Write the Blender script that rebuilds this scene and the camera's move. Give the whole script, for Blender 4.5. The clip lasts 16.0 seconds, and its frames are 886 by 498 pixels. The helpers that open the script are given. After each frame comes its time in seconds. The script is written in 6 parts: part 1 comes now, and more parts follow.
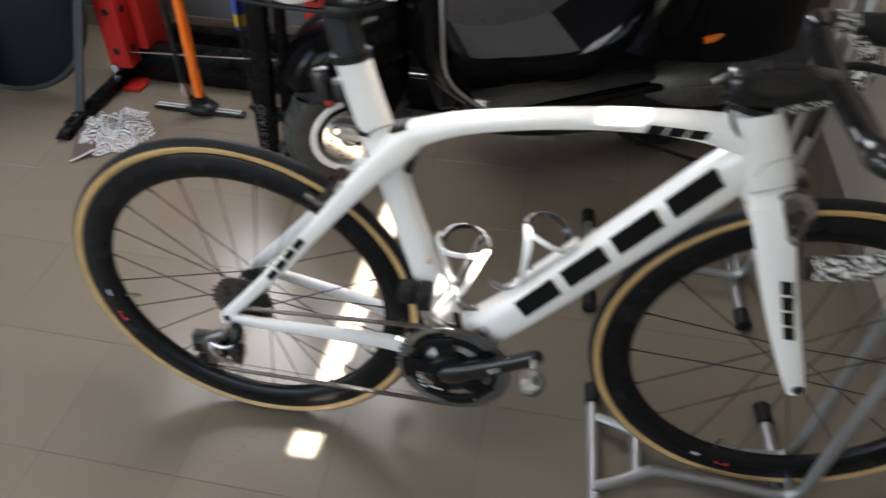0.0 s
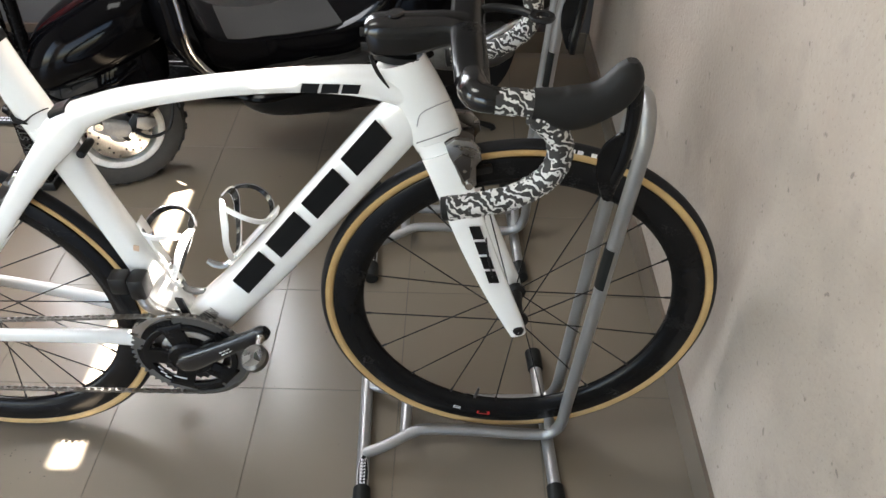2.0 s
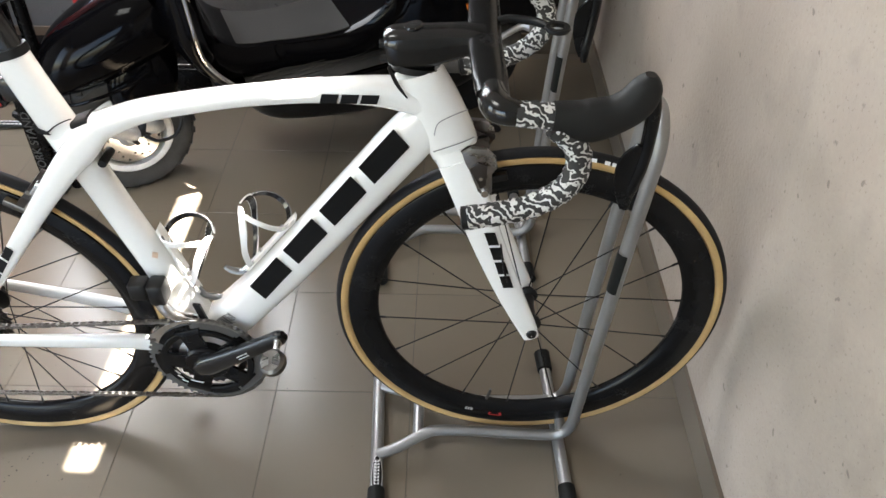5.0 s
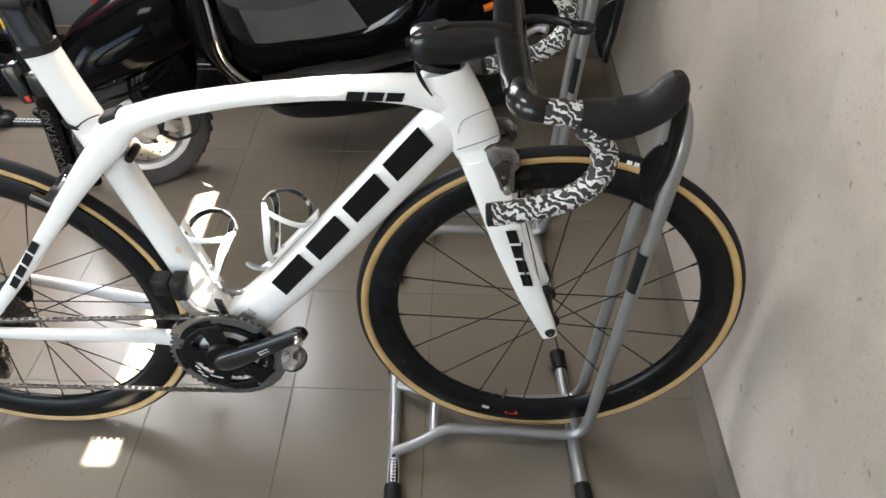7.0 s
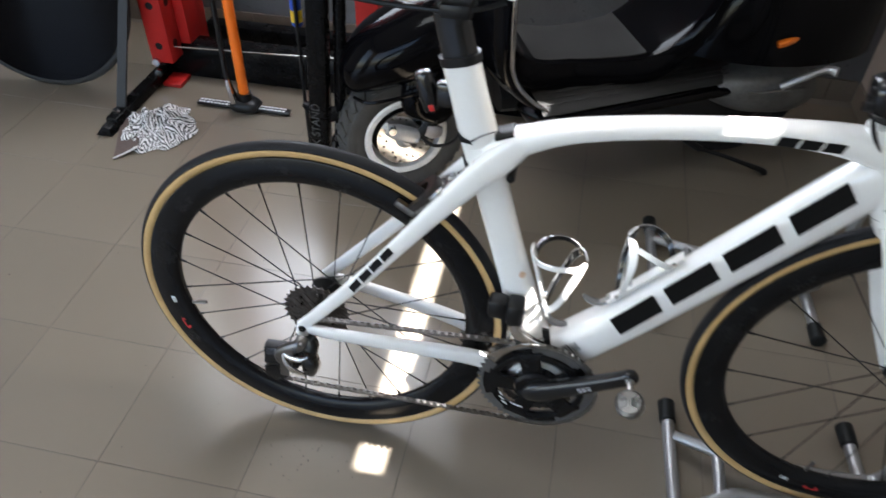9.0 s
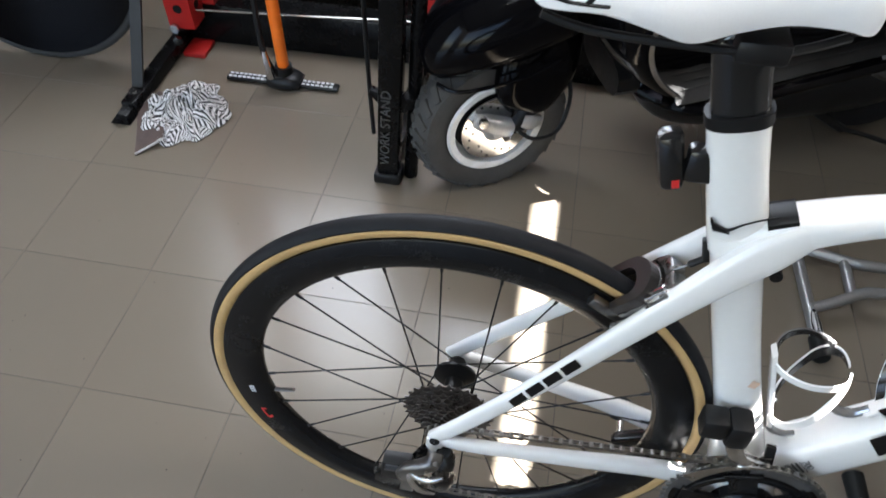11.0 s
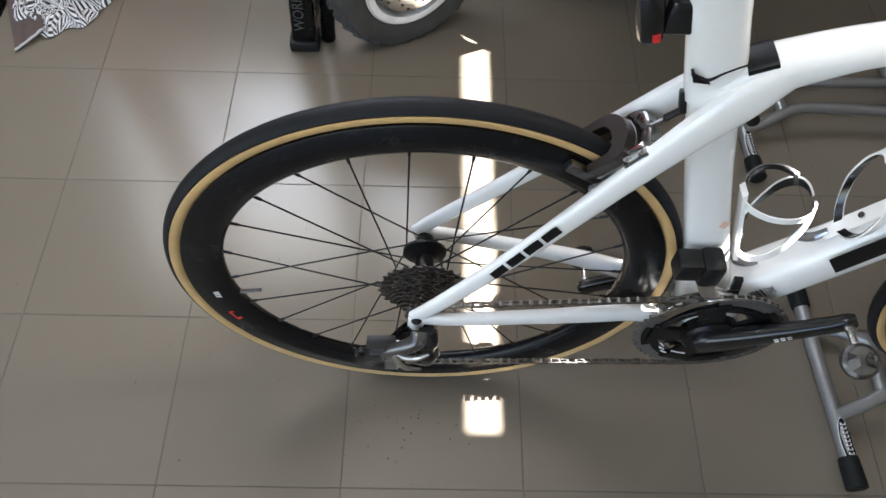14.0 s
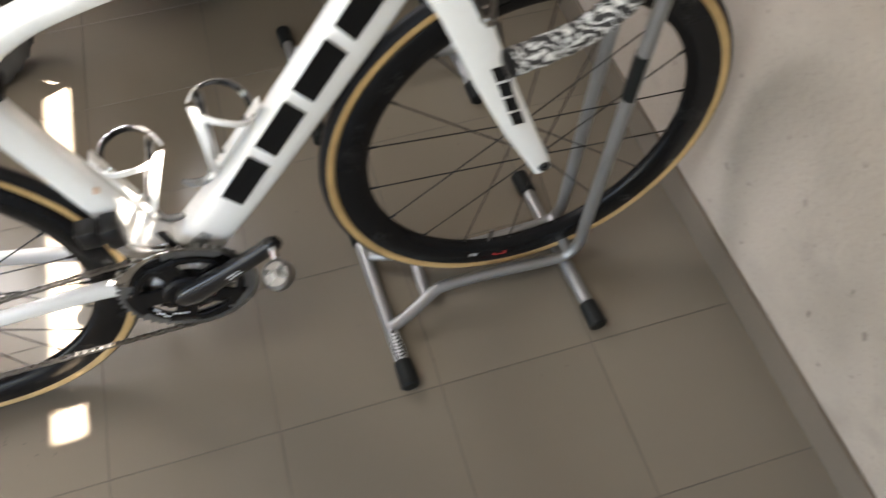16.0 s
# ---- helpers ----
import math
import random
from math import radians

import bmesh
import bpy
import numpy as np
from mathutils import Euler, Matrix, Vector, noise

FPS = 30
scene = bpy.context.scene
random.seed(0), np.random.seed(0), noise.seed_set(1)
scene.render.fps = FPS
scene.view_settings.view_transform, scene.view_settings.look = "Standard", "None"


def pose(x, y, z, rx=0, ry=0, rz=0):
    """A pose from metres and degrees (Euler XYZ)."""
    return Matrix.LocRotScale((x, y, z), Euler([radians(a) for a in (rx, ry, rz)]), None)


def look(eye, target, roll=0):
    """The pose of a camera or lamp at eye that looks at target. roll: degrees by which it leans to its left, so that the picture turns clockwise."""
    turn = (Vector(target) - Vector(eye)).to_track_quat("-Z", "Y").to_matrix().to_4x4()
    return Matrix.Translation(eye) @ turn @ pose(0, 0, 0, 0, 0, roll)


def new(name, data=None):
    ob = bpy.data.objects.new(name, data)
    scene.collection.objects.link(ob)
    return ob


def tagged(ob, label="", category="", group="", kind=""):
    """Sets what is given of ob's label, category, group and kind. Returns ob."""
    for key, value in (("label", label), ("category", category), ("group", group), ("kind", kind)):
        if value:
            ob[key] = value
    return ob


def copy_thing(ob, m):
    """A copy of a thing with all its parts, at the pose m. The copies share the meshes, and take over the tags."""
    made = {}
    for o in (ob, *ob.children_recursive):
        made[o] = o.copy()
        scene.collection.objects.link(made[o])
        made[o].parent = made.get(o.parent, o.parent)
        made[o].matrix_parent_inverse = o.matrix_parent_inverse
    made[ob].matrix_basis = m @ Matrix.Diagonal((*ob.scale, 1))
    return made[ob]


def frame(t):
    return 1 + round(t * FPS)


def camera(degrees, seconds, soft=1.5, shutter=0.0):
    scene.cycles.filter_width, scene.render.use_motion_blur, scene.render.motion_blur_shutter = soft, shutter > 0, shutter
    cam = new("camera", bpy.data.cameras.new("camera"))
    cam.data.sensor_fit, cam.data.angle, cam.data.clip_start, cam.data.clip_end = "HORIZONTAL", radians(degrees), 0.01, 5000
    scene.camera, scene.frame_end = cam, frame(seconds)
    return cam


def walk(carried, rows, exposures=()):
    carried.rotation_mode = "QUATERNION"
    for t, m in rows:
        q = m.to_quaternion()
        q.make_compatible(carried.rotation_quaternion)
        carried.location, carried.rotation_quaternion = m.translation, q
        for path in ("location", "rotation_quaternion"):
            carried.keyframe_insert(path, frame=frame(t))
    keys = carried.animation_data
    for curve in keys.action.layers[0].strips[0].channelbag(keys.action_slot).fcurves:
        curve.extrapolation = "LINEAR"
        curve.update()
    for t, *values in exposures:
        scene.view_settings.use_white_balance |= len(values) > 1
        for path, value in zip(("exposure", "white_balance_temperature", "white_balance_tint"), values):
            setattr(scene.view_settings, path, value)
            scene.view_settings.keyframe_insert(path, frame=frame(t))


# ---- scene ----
LENS = 61.58
cam = camera(LENS, 16.0, soft=1.5, shutter=0.5)
# seconds, eye (x, y, z), tilt from straight down, roll, yaw
ROWS = [
    (0, 0.5324, -0.8918, 1.3540, 47.76, 0.98, 9.96),
    (0.5, 0.7735, -0.8846, 1.3479, 47.71, 0.30, 7.08),
    (1, 0.8554, -0.8644, 1.3329, 47.30, -0.17, 3.97),
    (1.5, 0.8640, -0.8625, 1.3284, 47.19, 0.51, 1.42),
    (2, 0.8556, -0.8732, 1.3245, 47.03, 0.87, 0.39),
    (2.5, 0.8458, -0.8775, 1.3269, 46.82, 0.95, -0.04),
    (3, 0.8413, -0.8829, 1.3271, 46.73, 0.95, -0.18),
    (3.5, 0.8322, -0.8821, 1.3251, 46.69, 1.00, -0.23),
    (4, 0.8285, -0.8807, 1.3366, 46.70, 0.95, -0.17),
    (6.5, 0.8186, -0.8732, 1.3519, 46.83, 0.76, 0.44),
    (7, 0.8030, -0.8896, 1.3474, 46.97, 0.87, 0.72),
    (7.5, 0.7565, -0.8919, 1.3523, 47.19, 0.94, 2.33),
    (8, 0.6405, -0.8956, 1.3538, 47.37, 1.28, 4.94),
    (8.5, 0.4822, -0.9029, 1.3468, 47.55, 1.56, 7.50),
    (9, 0.3795, -0.8586, 1.3279, 47.52, 1.67, 10.28),
    (9.5, 0.2946, -0.7001, 1.2956, 47.37, 1.06, 12.29),
    (10, 0.2098, -0.5810, 1.2576, 46.91, 0.82, 12.59),
    (12.5, -0.0077, -0.4825, 1.2364, 31.58, 2.72, 0.89),
    (13, 0.0026, -0.4734, 1.2468, 30.64, 2.71, -0.22),
    (13.5, 0.0069, -0.4765, 1.2435, 30.63, 2.24, -1.15),
    (14, 0.0056, -0.4652, 1.2363, 30.05, 2.83, -2.19),
    (14.5, 0.0186, -0.4888, 1.2453, 30.56, 2.61, -2.82),
    (15, 0.1139, -0.5223, 1.2499, 30.26, 2.99, -5.44),
    (15.5, 0.3740, -0.6460, 1.2590, 31.55, 3.10, -15.45),
    (16, 0.6300, -0.6950, 1.2850, 31.95, -1.35, -15.80),
]
walk(cam, [(t, pose(x, y, z, rx, 0, rz) @ pose(0, 0, 0, 0, 0, roll)) for t, x, y, z, rx, roll, rz in ROWS],
     exposures=((0, 3.25, 7200, 13), (1, 3.5, 7400, 14), (1.6, 3.75, 7350, 12), (7.5, 3.8, 7250, 12), (8.5, 3.4, 6850, 12), (10.5, 3.3, 6600, 11), (12.5, 3.31, 6700, 11), (14.5, 3.1, 6750, 11), (15.5, 2.95, 7500, 13), (16, 3.65, 7700, 14)))

# ---- light ----
world = bpy.data.worlds.new("world")
scene.world = world
world.use_nodes = True
sky = world.node_tree.nodes.new("ShaderNodeTexSky")
sky.sky_type, sky.sun_disc = "NISHITA", False
sky.sun_elevation, sky.sun_rotation = radians(57.3), radians(90)
world.node_tree.links.new(sky.outputs["Color"], world.node_tree.nodes["Background"].inputs["Color"])
world.node_tree.nodes["Background"].inputs["Strength"].default_value = 0.12


def lamp(name, kind, energy, m, color=(1, 1, 1), **props):
    data = bpy.data.lights.new(name, kind)
    data.energy, data.color = energy, color
    for key, value in props.items():
        if key == "size":
            data.shape, data.size, data.size_y = "RECTANGLE", value[0], value[1]
        if key == "angle":
            data.angle = value
    ob = new(name, data)
    ob.matrix_world = m
    return ob


# the sun falls through the gap of an unseen high window in the right wall
lamp("sun", "SUN", 7.5, look((3.0, 0.3, 4.5), (3.0 - 0.643 * 4.5, 0.3, 0.0)), (0.98, 0.98, 0.98), angle=radians(0.5))
# fill daylight: a garage door and a doorway, both unseen and added
lamp("south_fill_daylight", "AREA", 0.8, look((-1.9, -2.7, 1.35), (-0.2, 0.1, 0.6)), (1.0, 0.83, 0.67), size=(1.8, 1.7))
lamp("west_fill_daylight", "AREA", 0.8, look((-2.56, -1.2, 1.1), (0.4, -0.1, 0.1)), (0.90, 0.95, 1.0), size=(1.2, 2.0))
# fill lamp outside the gap, added to lift the floor round the sun stripe
lamp("stripe_floor_fill", "AREA", 14.0, look((1.352 + 0.32, 0.355, 1.97 + 0.50), (0.10, 0.355, 0.0)), (1.0, 0.98, 0.95), size=(0.6, 0.4))
# unseen window over the scooter, added to give the floor its pale sheen
lamp("north_fill_daylight", "AREA", 6.0, look((-0.65, 1.66, 1.64), (-0.45, 0.0, 0.55)), (0.89, 0.945, 1.0), size=(1.40, 1.10))
# overhead fill lamp, added under the ceiling for the left of the floor
lamp("overhead_fill", "AREA", 1.7, look((-0.35, -0.45, 2.545), (-0.35, -0.45, 0.0)), (0.87, 0.95, 1.0), size=(0.9, 0.6))


# ---- materials ----
def surf(name, col, rough=0.5, metal=0.0, var=0.06, scale=8.0, fine=120.0, bump=0.0, coat=0.0, spec=0.5, rvar=0.08, emit=0.0):
    """A plain surface with stains at a large scale, grain at a fine one, and a faint relief."""
    m = bpy.data.materials.new(name)
    m.use_nodes = True
    nt = m.node_tree
    b = nt.nodes["Principled BSDF"]
    b.inputs["Metallic"].default_value = metal
    b.inputs["Coat Weight"].default_value = coat
    b.inputs["Coat Roughness"].default_value = 0.06
    b.inputs["Specular IOR Level"].default_value = spec
    tc = nt.nodes.new("ShaderNodeTexCoord")
    big, small = nt.nodes.new("ShaderNodeTexNoise"), nt.nodes.new("ShaderNodeTexNoise")
    for n, s, d in ((big, scale, 4.0), (small, fine, 3.0)):
        n.inputs["Scale"].default_value, n.inputs["Detail"].default_value = s, d
        nt.links.new(tc.outputs["Object"], n.inputs["Vector"])
    add = nt.nodes.new("ShaderNodeMath")
    add.operation = "MULTIPLY_ADD"
    add.inputs[1].default_value = 0.45
    nt.links.new(small.outputs["Fac"], add.inputs[0])
    nt.links.new(big.outputs["Fac"], add.inputs[2])
    ramp = nt.nodes.new("ShaderNodeMapRange")
    ramp.inputs["From Min"].default_value, ramp.inputs["From Max"].default_value = 0.42, 1.02
    ramp.inputs["To Min"].default_value, ramp.inputs["To Max"].default_value = 1 - var * 2, 1 + var * 2
    nt.links.new(add.outputs[0], ramp.inputs["Value"])
    mul = nt.nodes.new("ShaderNodeVectorMath")
    mul.operation = "SCALE"
    mul.inputs[0].default_value = col
    nt.links.new(ramp.outputs["Result"], mul.inputs["Scale"])
    nt.links.new(mul.outputs["Vector"], b.inputs["Base Color"])
    rr = nt.nodes.new("ShaderNodeMapRange")
    rr.inputs["From Min"].default_value, rr.inputs["From Max"].default_value = 0.42, 1.02
    rr.inputs["To Min"].default_value, rr.inputs["To Max"].default_value = max(rough - rvar, 0.02), rough + rvar
    nt.links.new(add.outputs[0], rr.inputs["Value"])
    nt.links.new(rr.outputs["Result"], b.inputs["Roughness"])
    if bump:
        bp = nt.nodes.new("ShaderNodeBump")
        bp.inputs["Strength"].default_value, bp.inputs["Distance"].default_value = 0.6, bump
        nt.links.new(small.outputs["Fac"], bp.inputs["Height"])
        nt.links.new(bp.outputs["Normal"], b.inputs["Normal"])
    if emit:
        b.inputs["Emission Color"].default_value = (*col, 1)
        b.inputs["Emission Strength"].default_value = emit
    return m


WHITE = surf("white_lacquer", (0.80, 0.795, 0.772), 0.20, var=0.015, scale=5, coat=0.6, rvar=0.05)
DECAL = surf("black_decal", (0.006, 0.006, 0.0065), 0.35, spec=0.2, var=0.05)
CARBON = surf("black_carbon", (0.007, 0.007, 0.0075), 0.24, spec=0.16, var=0.12, scale=20, fine=400, rvar=0.06)
GLOSSCARBON = surf("glossy_carbon", (0.010, 0.010, 0.0105), 0.20, var=0.1, scale=12, coat=0.25, spec=0.4, rvar=0.05)
TYRE = surf("tyre_rubber", (0.014, 0.014, 0.0155), 0.55, spec=0.13, var=0.12, scale=30, fine=500, bump=0.0004)
TAN = surf("tan_sidewall", (0.50, 0.32, 0.135), 0.62, var=0.08, scale=25, fine=600, bump=0.0002)
SPOKE = surf("black_spoke", (0.006, 0.006, 0.006), 0.4, spec=0.2, var=0.05)
STEEL = surf("polished_steel", (0.62, 0.61, 0.6), 0.22, metal=1.0, var=0.06, scale=40)
DARKSTEEL = surf("dark_steel", (0.16, 0.155, 0.15), 0.34, metal=1.0, var=0.12, scale=60)
CASSETTE = surf("cassette_steel", (0.17, 0.152, 0.14), 0.32, metal=0.9, var=0.12, scale=60)
CHAIN = surf("chain_steel", (0.24, 0.23, 0.215), 0.36, metal=1.0, var=0.15, scale=200)
RINGGREY = surf("grey_chainring", (0.105, 0.102, 0.099), 0.45, metal=0.35, var=0.06, scale=20)
BLACKPLASTIC = surf("black_plastic", (0.008, 0.008, 0.0085), 0.38, spec=0.25, var=0.1, scale=30)
HOODRUBBER = surf("hood_rubber", (0.011, 0.011, 0.011), 0.55, spec=0.25, var=0.08, scale=40, fine=600, bump=0.0003)
ALU = surf("brushed_stand_alloy", (0.31, 0.31, 0.31), 0.42, metal=0.75, var=0.06, scale=18, fine=300, rvar=0.1)
CAP = surf("rubber_foot", (0.008, 0.009, 0.009), 0.55, spec=0.2, var=0.1, scale=40)
RED = surf("red_mark", (0.55, 0.02, 0.02), 0.4, var=0.05)
WHITEMARK = surf("white_mark", (0.75, 0.75, 0.75), 0.5, var=0.05)
SADDLE = surf("white_saddle_cover", (0.80, 0.80, 0.80), 0.42, var=0.02, scale=12, fine=700, bump=0.0002)
BLACKPAINT = surf("black_scooter_paint", (0.002, 0.002, 0.0026), 0.10, var=0.08, scale=4, spec=0.11, rvar=0.03)
MATRUBBER = surf("worn_mat_rubber", (0.022, 0.0215, 0.021), 0.62, var=0.2, scale=12, fine=200, bump=0.0006, spec=0.2)
CHROME = surf("chrome_trim", (0.72, 0.72, 0.73), 0.14, metal=1.0, var=0.04)
CAST = surf("cast_alloy", (0.5, 0.5, 0.5), 0.42, metal=0.7, var=0.12, scale=25, bump=0.0006)
OILY = surf("oily_engine_case", (0.12, 0.117, 0.11), 0.5, metal=0.5, var=0.2, scale=18, bump=0.0008)
REDSTEEL = surf("red_powder_coat", (0.42, 0.014, 0.012), 0.42, var=0.08, scale=14, fine=300, bump=0.0003)
BLACKSTEEL = surf("black_powder_coat", (0.004, 0.004, 0.0043), 0.26, spec=0.12, var=0.15, scale=14, bump=0.0003)
ORANGE = surf("orange_paint", (0.82, 0.16, 0.012), 0.36, var=0.06, scale=10)
GREYTYRE = surf("dusty_scooter_tyre", (0.040, 0.039, 0.037), 0.75, var=0.25, scale=12, fine=200, bump=0.0008)
ANO = surf("grey_anodised", (0.17, 0.165, 0.16), 0.32, metal=0.9, var=0.08, scale=40)
GREYRIM = surf("grey_wheel_rim", (0.70, 0.70, 0.69), 0.42, metal=0.1, var=0.1, scale=20)


def tile_mat():
    """Glazed tile: even glaze, a slight shade of its own for each tile, faint soil."""
    m = surf("glazed_floor_tile", (0.18, 0.152, 0.118), 0.21, var=0.012, scale=0.9, fine=6, rvar=0.004, spec=0.5)
    nt = m.node_tree
    info = nt.nodes.new("ShaderNodeObjectInfo")
    mr = nt.nodes.new("ShaderNodeMapRange")
    mr.inputs["To Min"].default_value, mr.inputs["To Max"].default_value = 0.965, 1.035
    nt.links.new(info.outputs["Random"], mr.inputs["Value"])
    sc = nt.nodes.new("ShaderNodeVectorMath")
    sc.operation = "SCALE"
    b = nt.nodes["Principled BSDF"]
    old = b.inputs["Base Color"].links[0].from_socket
    nt.links.new(old, sc.inputs[0])
    nt.links.new(mr.outputs["Result"], sc.inputs["Scale"])
    nt.links.new(sc.outputs["Vector"], b.inputs["Base Color"])
    return m


TILE = tile_mat()
GROUT = surf("grey_grout", (0.110, 0.094, 0.076), 0.85, var=0.15, scale=6, bump=0.0006)
SKIRT = surf("grey_skirting_tile", (0.15, 0.122, 0.096), 0.35, var=0.08, scale=6)


def wall_mat(name, col):
    """Rolled wall paint with smudges and small scuffs."""
    m = surf(name, col, 0.7, var=0.045, scale=2.2, fine=110, bump=0.0035, rvar=0.05)
    nt = m.node_tree
    b = nt.nodes["Principled BSDF"]
    old = b.inputs["Base Color"].links[0].from_socket
    tc = nt.nodes.new("ShaderNodeTexCoord")
    for scale, lo, hi, dark in ((34.0, 0.70, 0.735, 0.60), (150.0, 0.64, 0.72, 0.80), (9.0, 0.60, 0.72, 0.88), (5.0, 0.55, 0.75, 0.84), (1.6, 0.48, 0.7, 0.84)):
        n = nt.nodes.new("ShaderNodeTexNoise")
        n.inputs["Scale"].default_value, n.inputs["Detail"].default_value = scale, 2.0
        nt.links.new(tc.outputs["Object"], n.inputs["Vector"])
        r = nt.nodes.new("ShaderNodeMapRange")
        r.inputs["From Min"].default_value, r.inputs["From Max"].default_value = lo, hi
        r.inputs["To Min"].default_value, r.inputs["To Max"].default_value = 1.0, dark
        nt.links.new(n.outputs["Fac"], r.inputs["Value"])
        s = nt.nodes.new("ShaderNodeVectorMath")
        s.operation = "SCALE"
        nt.links.new(old, s.inputs[0])
        nt.links.new(r.outputs["Result"], s.inputs["Scale"])
        old = s.outputs["Vector"]
    nt.links.new(old, b.inputs["Base Color"])
    return m


WALL = wall_mat("warm_wall_paint", (0.40, 0.34, 0.29))
# light grey back wall; the shade on it is put into this dark grey
BACKWALL = wall_mat("shaded_grey_wall_paint", (0.105, 0.105, 0.11))
SIDEWALL = wall_mat("dull_wall_paint", (0.30, 0.29, 0.275))
CEIL = surf("ceiling_paint", (0.72, 0.715, 0.70), 0.8, var=0.03, scale=2)


# ---- building blocks ----
def part(name, bm, material, parent=None, label="", smooth=True, m=None):
    me = bpy.data.meshes.new(name)
    bm.normal_update()
    if smooth:
        for f in bm.faces:
            f.smooth = True
        for e in bm.edges:
            if len(e.link_faces) == 2 and e.link_faces[0].normal.angle(e.link_faces[1].normal, 0) > 0.6:
                e.smooth = False
    bm.to_mesh(me)
    bm.free()
    for mm in (material if isinstance(material, (list, tuple)) else [material]):
        me.materials.append(mm)
    ob = new(name, me)
    if parent is not None:
        ob.parent = parent
    if m is not None:
        ob.matrix_basis = m
    if label:
        tagged(ob, label=label)
    return ob


def root(name, m, label, category, group="", kind=""):
    ob = new(name)
    ob.empty_display_size = 0.05
    ob.matrix_basis = m
    return tagged(ob, label, category, group, kind)


def box(bm, x0, x1, y0, y1, z0, z1, bevel=0.0, m=None, mi=0):
    vs = [bm.verts.new(Vector(p) if m is None else m @ Vector(p)) for p in
          ((x0, y0, z0), (x1, y0, z0), (x1, y1, z0), (x0, y1, z0), (x0, y0, z1), (x1, y0, z1), (x1, y1, z1), (x0, y1, z1))]
    fs = [bm.faces.new([vs[i] for i in q]) for q in ((0, 3, 2, 1), (4, 5, 6, 7), (0, 1, 5, 4), (1, 2, 6, 5), (2, 3, 7, 6), (3, 0, 4, 7))]
    for f in fs:
        f.material_index = mi
    if bevel:
        es = list({e for f in fs for e in f.edges})
        bmesh.ops.bevel(bm, geom=es, offset=bevel, segments=2, profile=0.5, affect="EDGES")
    return bm


def rings(bm, loops, closed=False, caps=True, mi=0):
    """Skin a row of closed loops of points."""
    rows = [[bm.verts.new(p) for p in lp] for lp in loops]
    n = len(rows[0])
    pairs = list(zip(rows, rows[1:])) + ([(rows[-1], rows[0])] if closed else [])
    for a, b in pairs:
        for i in range(n):
            f = bm.faces.new((a[i], a[(i + 1) % n], b[(i + 1) % n], b[i]))
            f.material_index = mi
    if caps and not closed:
        for r, flip in ((rows[0], True), (rows[-1], False)):
            f = bm.faces.new(list(reversed(r)) if flip else r)
            f.material_index = mi
    return rows


def spline(pts, n=6):
    """Catmull-Rom through points of any length (tuples)."""
    p = [np.array(q, float) for q in pts]
    out = []
    for i in range(len(p) - 1):
        a, b, c, d = p[max(i - 1, 0)], p[i], p[i + 1], p[min(i + 2, len(p) - 1)]
        for k in range(n):
            t = k / n
            out.append(0.5 * (2 * b + (c - a) * t + (2 * a - 5 * b + 4 * c - d) * t * t + (3 * b - a - 3 * c + d) * t ** 3))
    out.append(p[-1])
    return out


def loft(stations, n=20, power=2.4, sub=5, bm=None, caps=True, mi=0):
    """A tube along the bike's plane: stations (x, y, z, half depth in the plane, half width across)."""
    bm = bm or bmesh.new()
    st = spline(stations, sub) if sub > 1 else [np.array(s, float) for s in stations]
    loops = []
    for i, s in enumerate(st):
        a, b = st[max(i - 1, 0)], st[min(i + 1, len(st) - 1)]
        d = Vector((b[:3] - a[:3]))
        d.normalize()
        lat = Vector((0, 1, 0))
        up = d.cross(lat).normalized()
        lat = up.cross(d).normalized()
        lp = []
        for k in range(n):
            c, q = math.cos(2 * math.pi * k / n), math.sin(2 * math.pi * k / n)
            u = math.copysign(abs(c) ** (2 / power), c) * s[3]
            v = math.copysign(abs(q) ** (2 / power), q) * s[4]
            lp.append(Vector(s[:3]) + up * u + lat * v)
        loops.append(lp)
    rings(bm, loops, caps=caps, mi=mi)
    bmesh.ops.recalc_face_normals(bm, faces=bm.faces)
    return bm


def pipe(pts, r, n=10, sub=6, bm=None, caps=True, mi=0, smooth=True):
    """A round tube through points; r a number or one radius a point."""
    bm = bm or bmesh.new()
    rr = r if isinstance(r, (list, tuple)) else [r] * len(pts)
    q = [(*p, a) for p, a in zip(pts, rr)]
    st = spline(q, sub) if (smooth and len(pts) > 2) else [np.array(s, float) for s in q]
    loops, side = [], None
    for i, s in enumerate(st):
        a, b = st[max(i - 1, 0)], st[min(i + 1, len(st) - 1)]
        d = Vector(b[:3] - a[:3]).normalized()
        if side is None:
            side = d.orthogonal().normalized()
        side = (side - d * side.dot(d)).normalized()
        up = d.cross(side)
        loops.append([Vector(s[:3]) + (side * math.cos(2 * math.pi * k / n) + up * math.sin(2 * math.pi * k / n)) * s[3] for k in range(n)])
    rings(bm, loops, caps=caps, mi=mi)
    bmesh.ops.recalc_face_normals(bm, faces=bm.faces)
    return bm


